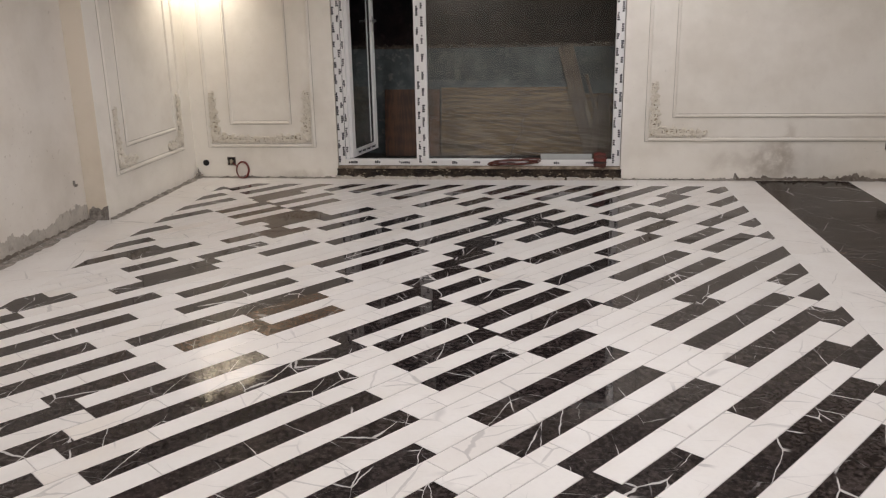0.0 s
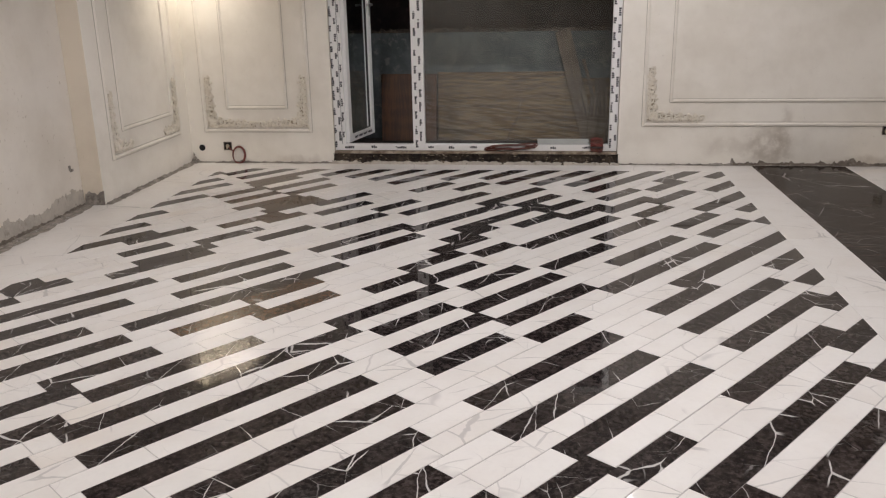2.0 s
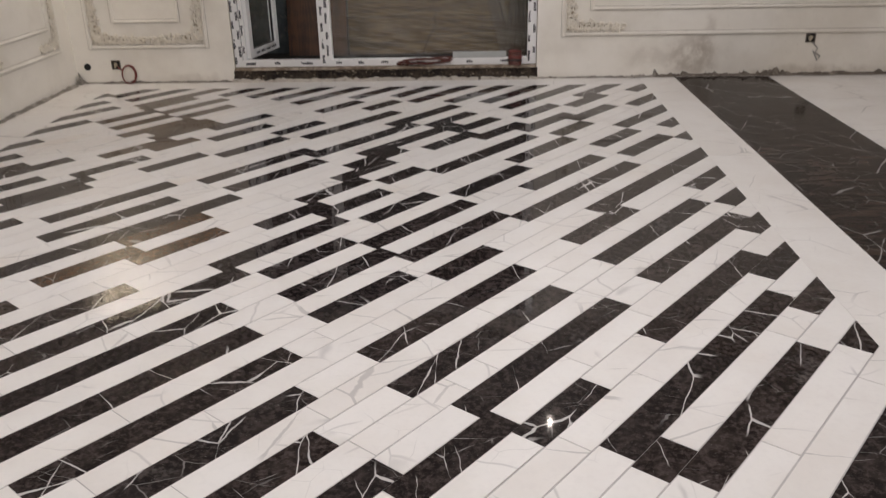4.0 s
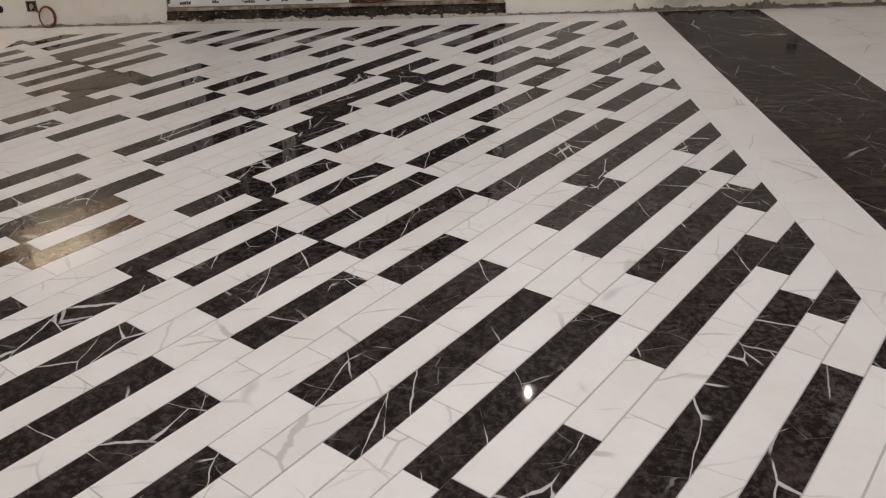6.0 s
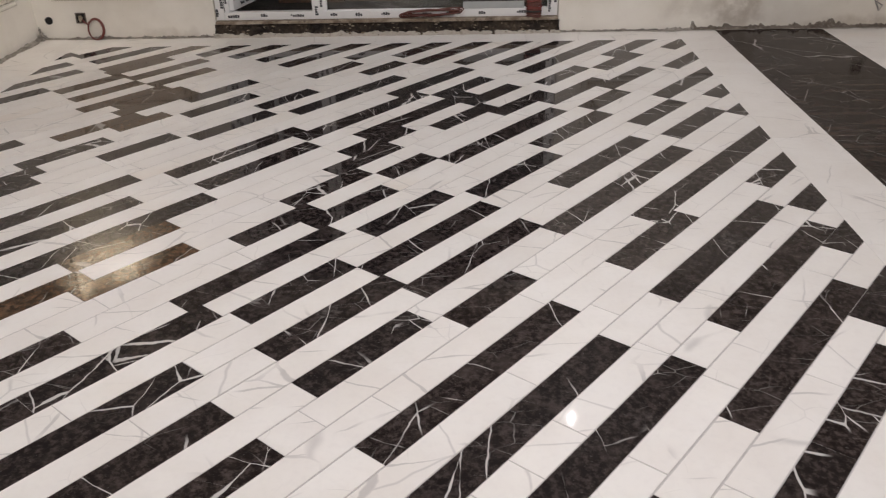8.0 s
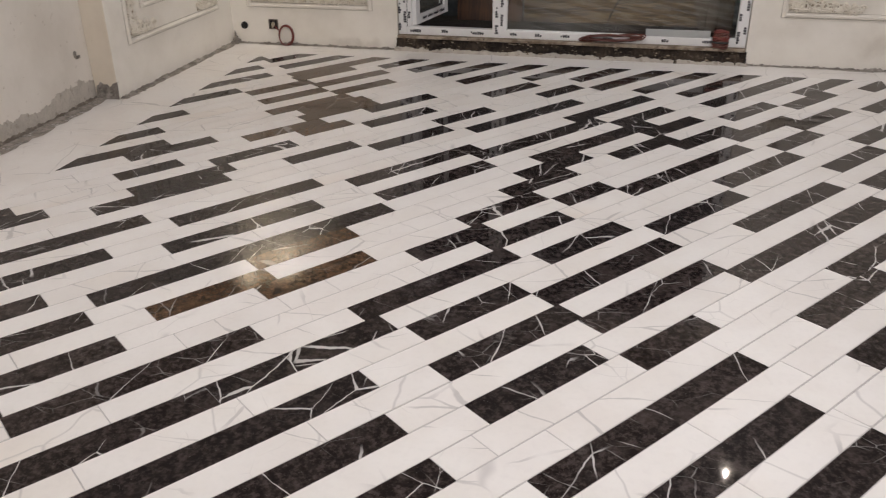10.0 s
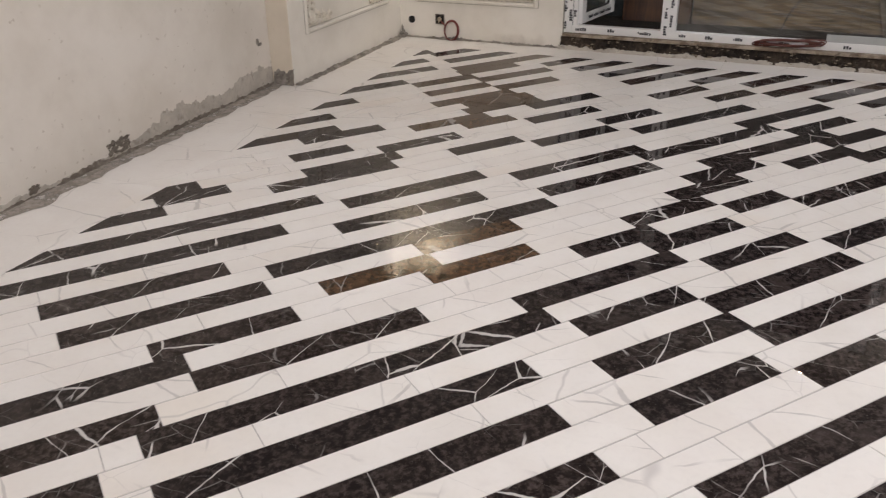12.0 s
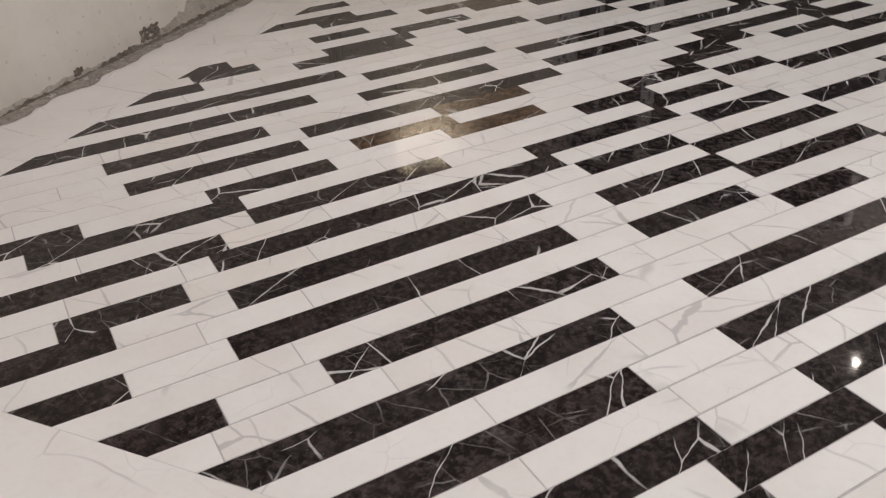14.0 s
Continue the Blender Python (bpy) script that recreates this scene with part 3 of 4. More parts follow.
def corner_ornament(parent, corner, side, rise, reach, frame_of, seed, width=0.105, depth=0.022):
    """An L of carved scrolls in a lower corner; side is 1 where it spreads to growing coordinates."""
    bm = bmesh.new()
    carve_leg(bm, corner, (0, 1), (side, 0), rise, width, frame_of, seed, depth)
    carve_leg(bm, corner, (side, 0), (0, 1), reach, width, frame_of, seed + 1, depth)
    for k in range(5):
        leaf(bm, (corner[0] + side * 0.03, corner[1] + 0.03), math.pi / 4 * (1 if side > 0 else 3) + 0.35 * (k - 2), 0.10 - 0.015 * abs(k - 2), 0.034, frame_of, depth * 1.2)
    # flat backing, coloured darker to give the scrolls recess shadow
    bed = bmesh.new()
    for leg in (0, 1):
        long_, w_ = (rise, reach)[leg], width * 0.8
        n = 14
        for i in range(n):
            a, b = long_ * i / n, long_ * (i + 0.8) / n
            half = w_ * (1 - 0.5 * i / n)
            lo, hi = ((corner[0], corner[1] + a), (corner[0] + side * half, corner[1] + b)) if leg == 0 else ((corner[0] + side * a, corner[1]), (corner[0] + side * b, corner[1] + half))
            if leg == 1 and a < w_:
                continue
            box(bed, *sorted_box(frame_of(lo[0], lo[1], 0), frame_of(hi[0], hi[1], 0.003)))
    part("ornament_bed", bed, CARVED_SHADE, parent, "tan backing with the carving's recess shadow in its colour")
    for leg in (0, 1):
        for k in range(int((rise, reach)[leg] / 0.017)):
            o = 0.006 + 0.017 * k
            p = (corner[0] + side * 0.004, corner[1] + o) if leg == 0 else (corner[0] + side * o, corner[1] + 0.004)
            box(bm, tuple(min(q) for q in zip(frame_of(p[0] - 0.005, p[1] - 0.005, 0), frame_of(p[0] + 0.005, p[1] + 0.005, 0.016))), tuple(max(q) for q in zip(frame_of(p[0] - 0.005, p[1] - 0.005, 0), frame_of(p[0] + 0.005, p[1] + 0.005, 0.016))))
    bmesh.ops.recalc_face_normals(bm, faces=bm.faces)
    return part("ornament", bm, CARVED, parent, "carved cream scroll ornament with random tan specks")


flat_north = lambda s, z, d: (s, BACK - d, z)
flat_pier = lambda s, z, d: (PIER + d, s, z)


def wall_panel(label, lo, hi, z0, inner_lo, inner_hi, inner_z, frame_of, seed, rise, reach, corners=(0, 1)):
    ob = thing("wall_panel", label, "wall panel", group="moulded wall panels")
    ring_of_strips(ob, "outer_moulding", lo, hi, z0, 2.55, frame_of, 0.036, 0.016)
    ring_of_strips(ob, "inner_moulding", inner_lo, inner_hi, inner_z, 2.32, frame_of, 0.030, 0.014)
    if 0 in corners:
        corner_ornament(ob, (lo + 0.045, z0 + 0.03), 1, rise, reach, frame_of, seed)
    if 1 in corners:
        corner_ornament(ob, (hi - 0.045, z0 + 0.03), -1, rise, reach, frame_of, seed + 7)
    return ob


wall_panel("narrow cream moulded panel with carved scroll corners", -3.485, -2.365, 0.33, -3.238, -2.605, 0.558, flat_north, 11, 0.50, 0.50)
wall_panel("narrow cream moulded panel on the pier with carved corners", 6.70, 8.07, 0.345, 6.915, 7.905, 0.555, flat_pier, 21, 0.50, 0.32)
wall_panel("wide cream moulded panel with a carved scroll corner", 0.85, 5.6, 0.39, 1.10, 5.35, 0.612, flat_north, 31, 0.50, 0.52)


# ---- balcony door ----
def printed(parent, lo, hi, frame_of, across, seed, step=0.105):
    """Rows of illegible print on the protective film, as short bars."""
    rng = random.Random(seed)
    bm = bmesh.new()
    s = lo + 0.03
    row = 0
    while s < hi - 0.06:
        n = rng.randint(3, 5)
        o = across[row % len(across)]
        for k in range(n):
            a = s + 0.019 * k
            box(bm, *sorted_box(frame_of(a, o - 0.013, 0.0004), frame_of(a + 0.0155, o + rng.uniform(0.003, 0.014), 0.0012)))
        row += 1
        s += step * rng.uniform(0.75, 1.2) * 0.8
        if rng.random() < 0.35:
            box(bm, *sorted_box(frame_of(s - 0.016, o - 0.007, 0.0004), frame_of(s - 0.004, o + 0.006, 0.0012)))
    return part("film_print", bm, PRINT, parent, "dark illegible print on white film")


door = thing("balcony_door", "white plastic balcony door with printed film, one leaf open", "door", place=(0, 0, 0))
FY = BACK + 0.02
bars = {
    "jamb": ((DOOR_L + 0.006, FY, SILL), (DOOR_L + 0.075, FY + 0.07, DOOR_TOP - 0.005)),
    "jamb_right": ((DOOR_R - 0.085, FY, SILL), (DOOR_R - 0.006, FY + 0.07, DOOR_TOP - 0.005)),
    "mullion": ((-1.352, FY + 0.001, SILL + 0.06), (-1.236, FY + 0.069, DOOR_TOP - 0.07)),
    "bottom_rail": ((DOOR_L + 0.075, FY, SILL), (DOOR_R - 0.085, FY + 0.07, SILL + 0.062)),
    "top_rail": ((DOOR_L + 0.075, FY, DOOR_TOP - 0.07), (DOOR_R - 0.085, FY + 0.07, DOOR_TOP - 0.005)),
}
for name, (a, b) in bars.items():
    bm = bmesh.new()
    box(bm, a, b, 0.004)
    ob = part({"jamb_right": "jamb"}.get(name, name), bm, PVC, door)
    if name in ("jamb", "jamb_right", "mullion"):
        mid = (a[0] + b[0]) / 2
        printed(ob, SILL, 2.3, lambda s, o, d, m=mid: (m + o, FY - d, s), (-0.022, 0.022), len(name))
    elif name == "bottom_rail":
        printed(ob, a[0], b[0], lambda s, o, d: (s, FY - d, SILL + 0.033 + o), (0.0, 0.004), 5, 0.34)
# inner rebate of the opening leaf
bm = bmesh.new()
box(bm, (DOOR_L + 0.079, FY + 0.012, SILL + 0.062), (DOOR_L + 0.112, FY + 0.066, DOOR_TOP - 0.07), 0.003)
printed(part("rebate", bm, PVC, door), SILL + 0.1, 2.3, lambda s, o, d: (DOOR_L + 0.0955 + o * 0.8, FY + 0.012 - d, s), (0.0,), 3, 0.2)
bm = bmesh.new()
box(bm, (DOOR_L + 0.075, FY + 0.015, SILL + 0.062), (DOOR_L + 0.0795, FY + 0.06, DOOR_TOP - 0.07))
part("gasket", bm, GASKET, door)
bm = bmesh.new()
box(bm, (-1.236, FY + 0.03, SILL + 0.062), (DOOR_R - 0.085, FY + 0.036, DOOR_TOP - 0.07))
pane = part("pane", bm, GLASS, door)
pane.visible_shadow = False
# open leaf, swung outwards
leaf_turn = pose(DOOR_L + 0.115, FY + 0.062, 0, 0, 0, 79.0)
LW = 0.66
lo_z, hi_z = SILL + 0.065, DOOR_TOP - 0.08
bm = bmesh.new()
for a, b in (((0, -0.03, lo_z), (0.075, 0.03, hi_z)), ((LW - 0.075, -0.03, lo_z), (LW, 0.03, hi_z)), ((0.075, -0.03, lo_z), (LW - 0.075, 0.03, lo_z + 0.075)), ((0.075, -0.03, hi_z - 0.075), (LW - 0.075, 0.03, hi_z))):
    box(bm, a, b, 0.003, leaf_turn)
leaf_frame = part("leaf_frame", bm, PVC, door)
bm = bmesh.new()
for a, b in (((0.075, -0.012, lo_z + 0.075), (0.083, 0.012, hi_z - 0.075)), ((LW - 0.083, -0.012, lo_z + 0.075), (LW - 0.075, 0.012, hi_z - 0.075)), ((0.083, -0.012, lo_z + 0.075), (LW - 0.083, 0.012, lo_z + 0.083))):
    box(bm, a, b, 0.0, leaf_turn)
part("gasket", bm, GASKET, leaf_frame)
bm = bmesh.new()
box(bm, (0.075, -0.003, lo_z + 0.075), (LW - 0.075, 0.003, hi_z - 0.075), 0, leaf_turn)
ob = part("pane", bm, GLASS, leaf_frame)
ob.visible_shadow = False
bm = bmesh.new()
box(bm, (LW - 0.05, -0.045, 1.40), (LW - 0.025, -0.03, 1.56), 0.004, leaf_turn)
box(bm, (LW - 0.15, -0.075, 1.50), (LW - 0.025, -0.05, 1.525), 0.006, leaf_turn)
box(bm, (LW - 0.05, -0.06, 1.497), (LW - 0.025, -0.03, 1.528), 0.004, leaf_turn)
part("handle", bm, METAL, leaf_frame, "pale metal door handle")
printed(leaf_frame, 0.1, LW - 0.1, lambda s, o, d: tuple(leaf_turn @ Vector((s, -0.0305 - d, lo_z + 0.04 + o))), (0.0,), 9, 0.14)

# rough threshold below the door
bm = bmesh.new()
box(bm, (DOOR_L, BACK + 0.012, -0.01), (DOOR_R, BACK + 0.25, SILL - 0.028))
ragged(bm, (DOOR_L - 0.01, DOOR_R + 0.01), lambda s: 0.098 + 0.022 * wobble(s, 7.0, (5.0, 1.0), (21.0, 0.9), (50.0, 0.6)), lambda s, z, d: (s, BACK + 0.012 - d, z), lambda s: 0.03 + 0.022 * wobble(s, 2.0, (14.0, 1.0), (40.0, 0.8)), -0.004)
for i in range(70):
    s, r = random.uniform(DOOR_L, DOOR_R), random.uniform(0.006, 0.02)
    z = random.uniform(0.0, 0.075)
    box(bm, (s - r, BACK - 0.02 - r, z - r * 0.6), (s + r * 1.4, BACK - 0.01, z + r * 0.6), 0.003)
for v in bm.verts:
    if v.co.y < BACK + 0.005:
        v.co += Vector(noise.noise_vector(v.co * 45)) * 0.007
tagged(part("threshold", bm, DARK_MORTAR), "rough dark broken mortar threshold under the door frame", "threshold", kind="structure")
bm = bmesh.new()
box(bm, (DOOR_L + 0.006, BACK - 0.032, SILL - 0.024), (DOOR_R - 0.006, FY + 0.06, SILL - 0.001), 0.003)
tagged(part("threshold_rail", bm, DIRTY_RAIL), "dirty brown plastic rail under the door frame", "rail", kind="structure")

bm = bmesh.new()
ragged(bm, (DOOR_L - 0.02, DOOR_R + 0.02), lambda s: 0.030 + 0.018 * wobble(s, 4.0, (4.0, 1.0), (17.0, 0.9), (46.0, 0.5)), lambda s, z, d: (s, BACK - 0.035 - d, z), lambda s: 0.018 + 0.008 * wobble(s, 5.0, (11.0, 1.0), (33.0, 0.8)), -0.004)
tagged(part("mortar_fillet", bm, TAN_MORTAR), "grey-tan mortar fillet along the foot of the threshold", "mortar", kind="structure")

bm = bmesh.new()
chips = random.Random(17)
for i in range(90):
    s, r = chips.uniform(DOOR_L, DOOR_R), chips.uniform(0.003, 0.010)
    s += 0.12 * math.sin(s * 9.0)
    z = chips.uniform(0.012, 0.098)
    made = bmesh.ops.create_icosphere(bm, subdivisions=1, radius=r, matrix=Matrix.Translation((s, BACK - 0.048 + 0.2 * z, z)) @ Matrix.Diagonal((chips.uniform(1, 2.6), 0.9, 0.6, 1)))
    for v in made["verts"]:
        v.co += Vector(noise.noise_vector(v.co * 80)) * r * 0.5
tagged(part("mortar_chips", bm, CHIPS), "pale plaster chips stuck in the broken threshold mortar", "mortar", kind="structure")

# ---- balcony ----
BALC = 9.9
bm = bmesh.new()
box(bm, (-4.2, BACK + 0.262, -0.25), (3.2, BALC + 0.16, -0.02))
tagged(part("balcony_floor", bm, DARK_FLOOR), "dirty dark concrete balcony floor", "floor", kind="structure")
bm = bmesh.new()
box(bm, (-4.2, BALC, -0.02), (3.2, BALC + 0.15, 1.19))
tagged(part("balcony_parapet", bm, CONCRETE), "grey-blue concrete balcony parapet", "parapet", kind="structure")
bm = bmesh.new()
ragged(bm, (-4.2, 3.2), lambda s: 0.035 + 0.03 * wobble(s, 12.0, (6.0, 1.0), (22.0, 0.9), (60.0, 0.5)), lambda s, z, d: (s, BALC + 0.02 - d, z), lambda s: 0.02, 1.188)
tagged(part("parapet_edge", bm, DARK_MORTAR), "rough dark mortar along the parapet top", "mortar", kind="structure")
bm = bmesh.new()
for x0, x1 in ((-4.4, -4.2), (3.2, 3.4)):
    box(bm, (x0, BACK + 0.262, -0.2), (x1, BALC + 0.15, 2.9))
tagged(part("balcony_side_wall", bm, CONCRETE), "grey balcony side wall", "wall", kind="structure")
bm = bmesh.new()
box(bm, (-4.4, BACK + 0.262, 2.7), (3.4, BALC + 0.15, 2.9))
tagged(part("balcony_soffit", bm, CONCRETE), "grey balcony soffit", "ceiling", kind="structure")
bm = bmesh.new()
box(bm, (-8, 12.2, -4), (7, 12.5, 7))
for z in (0.4, 1.55, 2.9):
    box(bm, (-8, 12.13, z), (7, 12.2, z + 0.16))
for x in (-2.9, -0.35, 0.55, 2.4):
    box(bm, (x, 12.15, -4), (x + 0.22, 12.2, 7))
tagged(part("backdrop", bm, BRICK_DARK), "dark brown facade in the night behind the balcony", "facade", kind="structure")
for x0, x1, h, y in ((-1.29, 0.16, 0.775, 0.0), (0.163, 0.66, 0.70, 0.004)):
    bm = bmesh.new()
    box(bm, (x0, -0.009, 0), (x1, 0.009, h), 0.002)
    ob = tagged(part("plywood_sheet", bm, PLY), "brown plywood sheet leaning on the balcony parapet", "plywood sheet", group="plywood sheets")
    ob.matrix_world = pose(0, BALC - 0.13 + y * 0.3, -0.02, -8.0)
bm = bmesh.new()
box(bm, (-0.32, -0.02, 0), (0.32, 0.02, 0.76), 0.004)
door_board = part("door_leaf", bm, DARK_WOOD)
tagged(door_board, "dark reddish-brown wooden board leaning behind the open leaf", "board")
door_board.matrix_world = pose(-1.62, BALC - 0.17, -0.02, -7.0)
for x, lean, length, w_, y in ((0.44, -15.0, 1.27, 0.17, 0.22), (0.60, -15.5, 0.95, 0.035, 0.30), (0.58, -3.0, 0.70, 0.13, 0.24), (0.44, 4.0, 0.55, 0.09, 0.36)):
    bm = bmesh.new()
    box(bm, (-w_ / 2, -0.012, 0), (w_ / 2, 0.012, length), 0.003)
    ob = tagged(part("timber_board", bm, GREY_WOOD), "weathered timber board leaning in the balcony corner", "board", group="leaning boards")
    ob.matrix_world = pose(x, BALC - y, -0.015, -9.0, lean, 0)

bm = bmesh.new()
tube(bm, [(-0.32 + 0.02 * math.sin(2.1 * i) - 0.012 * max(0, 4 - i), BALC - 0.20 + 0.008 * i, 0.24 + 0.06 * i) for i in range(4)], 0.006, 6)
tube(bm, [(-0.368 - 0.02 * i, BALC - 0.20, 0.24 - 0.02 * i - 0.004 * i * i) for i in range(7)], 0.006, 6)
tagged(part("hanging_cable", bm, GASKET, None, "", True), "thin black cable hanging in front of the plywood", "cable")

# ---- small things by the door ----
bundle = thing("cable_bundle", "dark red cable coil lying on the door sill", "cable")
for k in range(6):
    pts, ph = [], random.uniform(0, 6)
    for i in range(30):
        a = 2 * math.pi * i / 30
        pts.append((-0.385 + (0.20 + 0.012 * k) * math.cos(a), BACK + 0.012 + 0.014 * math.sin(2 * a + ph) - 0.003 * k, SILL + 0.041 + (0.016 + 0.003 * k) * math.sin(a + 0.15 * k) + 0.006 * math.sin(3 * a + ph)))
    bm = bmesh.new()
    tube(bm, pts, 0.0055, 6, True)
    part("loop", bm, DARK_RED, bundle, "", True)
bm = bmesh.new()
box(bm, (-0.13, BACK + 0.022, SILL + 0.063), (0.36, BACK + 0.034, SILL + 0.118), 0.002)
tagged(part("profile_offcut", bm, PAPER), "pale plastic offcut standing on the door sill", "offcut")
stack = thing("cable_stack", "small dark red cable coil tied up and stood on the sill", "cable")
for k in range(9):
    z, w_ = SILL + 0.007 + 0.0145 * k, 0.052 + 0.010 * noise.noise((k * 1.7, 3.0, 0.5)) + (0.006 if k in (4, 5) else 0.0)
    bm = bmesh.new()
    tube(bm, [(0.437 + w_ * math.cos(a), BACK - 0.012 + 0.026 * math.sin(a), z + 0.006 * math.sin(2 * a + 1.3 * k)) for a in (2 * math.pi * i / 28 for i in range(28))], 0.0085, 7, True)
    part("loop", bm, RED if k in (4, 5, 8) else DARK_RED, stack, "", True)
bm = bmesh.new()
tube(bm, [(0.437 + 0.058 * math.cos(a), BACK - 0.012 + 0.033 * math.sin(a), SILL + 0.045) for a in (2 * math.pi * i / 24 for i in range(24))], 0.0075, 6, True)
part("tie", bm, GASKET, stack, "black tie band round the coil", True)


def socket_box(x, z, wires):
    ob = thing("socket_box", "open dark wall socket box with bare wires", "socket", group="socket boxes")
    bm = bmesh.new()
    s = 0.042
    for a, b in (((x - s, z - s), (x - s + 0.008, z + s)), ((x + s - 0.008, z - s), (x + s, z + s)), ((x - s, z - s), (x + s, z - s + 0.008)), ((x - s, z + s - 0.008), (x + s, z + s))):
        box(bm, (a[0], BACK - 0.008, a[1]), (b[0], BACK + 0.002, b[1]))
    part("rim", bm, SOCKET, ob)
    bm = bmesh.new()
    box(bm, (x - s + 0.004, BACK - 0.003, z - s + 0.004), (x + s - 0.004, BACK + 0.001, z + s - 0.004))
    part("recess", bm, HOLE, ob)
    bm = bmesh.new()
    for k in range(wires):
        a = random.uniform(0, 6)
        tube(bm, [(x + 0.02 * math.cos(a + i) * (1 - i / 9), BACK - 0.004 - 0.003 * i, z + 0.02 * math.sin(a + 1.3 * i) - 0.002 * i) for i in range(7)], 0.004, 5)
    part("wires", bm, plain("bare_wire", (0.42, 0.36, 0.27), 0.4, 0.2, 0.4), ob)
    return ob


socket_box(-3.258, 0.168, 5)
socket_box(3.068, 0.333, 5)
bm = bmesh.new()
tube(bm, [(3.09, BACK - 0.006, 0.29), (3.14, BACK - 0.012, 0.24), (3.12, BACK - 0.01, 0.20), (3.17, BACK - 0.012, 0.17), (3.15, BACK - 0.008, 0.13), (3.10, BACK - 0.008, 0.22)], 0.006, 5)
tagged(part("loose_wire", bm, plain("grey_wire", (0.30, 0.28, 0.26), 0.5)), "loose grey wire hanging below the socket box", "wire")
bm = bmesh.new()
bmesh.ops.create_cone(bm, cap_ends=True, segments=24, radius1=0.031, radius2=0.031, depth=0.012, matrix=Matrix.Translation((-3.53, BACK - 0.001, 0.15)) @ pose(0, 0, 0, 90))
tagged(part("pipe_outlet", bm, HOLE), "round black pipe hole in the wall", "pipe")
bm = bmesh.new()
for k in range(3):
    tube(bm, [(-3.135 + (0.068 - 0.004 * k) * math.cos(2 * math.pi * i / 36), BACK - 0.035 - 0.006 * k + 0.012 * math.sin(2 * math.pi * i / 36), 0.083 + (0.085 - 0.003 * k) * math.sin(2 * math.pi * i / 36)) for i in range(36)], 0.0055, 6, True)
tube(bm, [(-3.195, BACK - 0.03, 0.12), (-3.22, BACK - 0.03, 0.135), (-3.24, BACK - 0.012, 0.15), (-3.258, BACK, 0.16)], 0.0055, 6)
tagged(part("cable_coil", bm, RED, None, "", True), "dark red coil of cable hanging from the socket box", "cable")

# ---- lamps ----
# fittings for all LAMPS, the four added fill lights included
for spot in LAMPS:
    ob = thing("downlight_or_fill", "small round white ceiling lamp, lit; four are added unseen fill", "lamp", group="ceiling downlights")
    bm = bmesh.new()
    bmesh.ops.create_cone(bm, cap_ends=True, segments=28, radius1=0.05, radius2=0.045, depth=0.02, matrix=Matrix.Translation((spot[0], spot[1], CEILING - 0.01)))
    part("rim", bm, PVC, ob)
    bm = bmesh.new()
    bmesh.ops.create_cone(bm, cap_ends=True, segments=24, radius1=0.012, radius2=0.014, depth=0.006, matrix=Matrix.Translation((spot[0], spot[1], CEILING - 0.024)))
    part("diffuser", bm, GLOW, ob).visible_shadow = False
ob = thing("flood_lamp", "small work lamp on a cord, hung in the wall corner, lit", "lamp")
bm = bmesh.new()
tube(bm, [(-3.275, 7.93, CEILING), (-3.276, 7.93, 2.7), (-3.285, 7.94, 2.31)], 0.004, 6)
part("cord", bm, GASKET, ob)
bm = bmesh.new()
for a, b in (((-0.075, -0.065, 0.012), (0.075, 0.065, 0.045)), ((-0.075, -0.065, -0.03), (-0.066, 0.065, 0.012)), ((0.066, -0.065, -0.03), (0.075, 0.065, 0.012)), ((-0.066, 0.056, -0.03), (0.066, 0.065, 0.012)), ((-0.066, -0.065, -0.03), (0.066, -0.056, 0.012))):
    box(bm, a, b, 0.002, FLOOD)
part("housing", bm, PVC, ob)
bm = bmesh.new()
box(bm, (-0.064, -0.054, 0.004), (0.064, 0.054, 0.011), 0, FLOOD)
part("diffuser", bm, GLOW_WARM, ob)


# ---- the marble floor ----
def clipped(poly, x0, x1, y0, y1):
    """The polygon cut to the rectangle."""
    for axis, limit, sign in ((0, x0, 1), (0, x1, -1), (1, y0, 1), (1, y1, -1)):
        out = []
        for a, b in zip(poly, poly[1:] + poly[:1]):
            da, db = sign * (a[axis] - limit), sign * (b[axis] - limit)
            if da >= 0:
                out.append(a)
            if da * db < 0:
                f = da / (da - db)
                out.append((a[0] + f * (b[0] - a[0]), a[1] + f * (b[1] - a[1])))
        poly = out
        if len(poly) < 3:
            return []
    clean = [p for p, q in zip(poly, poly[1:] + poly[:1]) if math.dist(p, q) > 0.002]
    return clean if len(clean) >= 3 else []


def tile(bm, poly, lip=0.0006, top=0.0):
    """A stone piece with a fine chamfer round its top."""
    mid = (sum(p[0] for p in poly) / len(poly), sum(p[1] for p in poly) / len(poly))
    low = [bm.verts.new((*p, -0.004)) for p in poly]
    rim = [bm.verts.new((*p, top - lip)) for p in poly]
    face = []
    for p in poly:
        d = max(math.dist(p, mid), 0.01)
        face.append(bm.verts.new((p[0] + (mid[0] - p[0]) * min(0.3, 1.5 * lip / d), p[1] + (mid[1] - p[1]) * min(0.3, 1.5 * lip / d), top)))
    n = len(poly)
    for k in range(n):
        j = (k + 1) % n
        bm.faces.new((low[k], low[j], rim[j], rim[k]))
        bm.faces.new((rim[k], rim[j], face[j], face[k]))
    bm.faces.new(face)
    return bm


FIELD = (-3.21, 1.56, 2.035, 7.99)
ANGLE, STRIP, BASE, GAP = radians(52.0), 0.1251, -0.0422, 0.0032
COS, SIN = math.cos(ANGLE), math.sin(ANGLE)
lay, bedding = random.Random(4), random.Random(9)
white_later = []
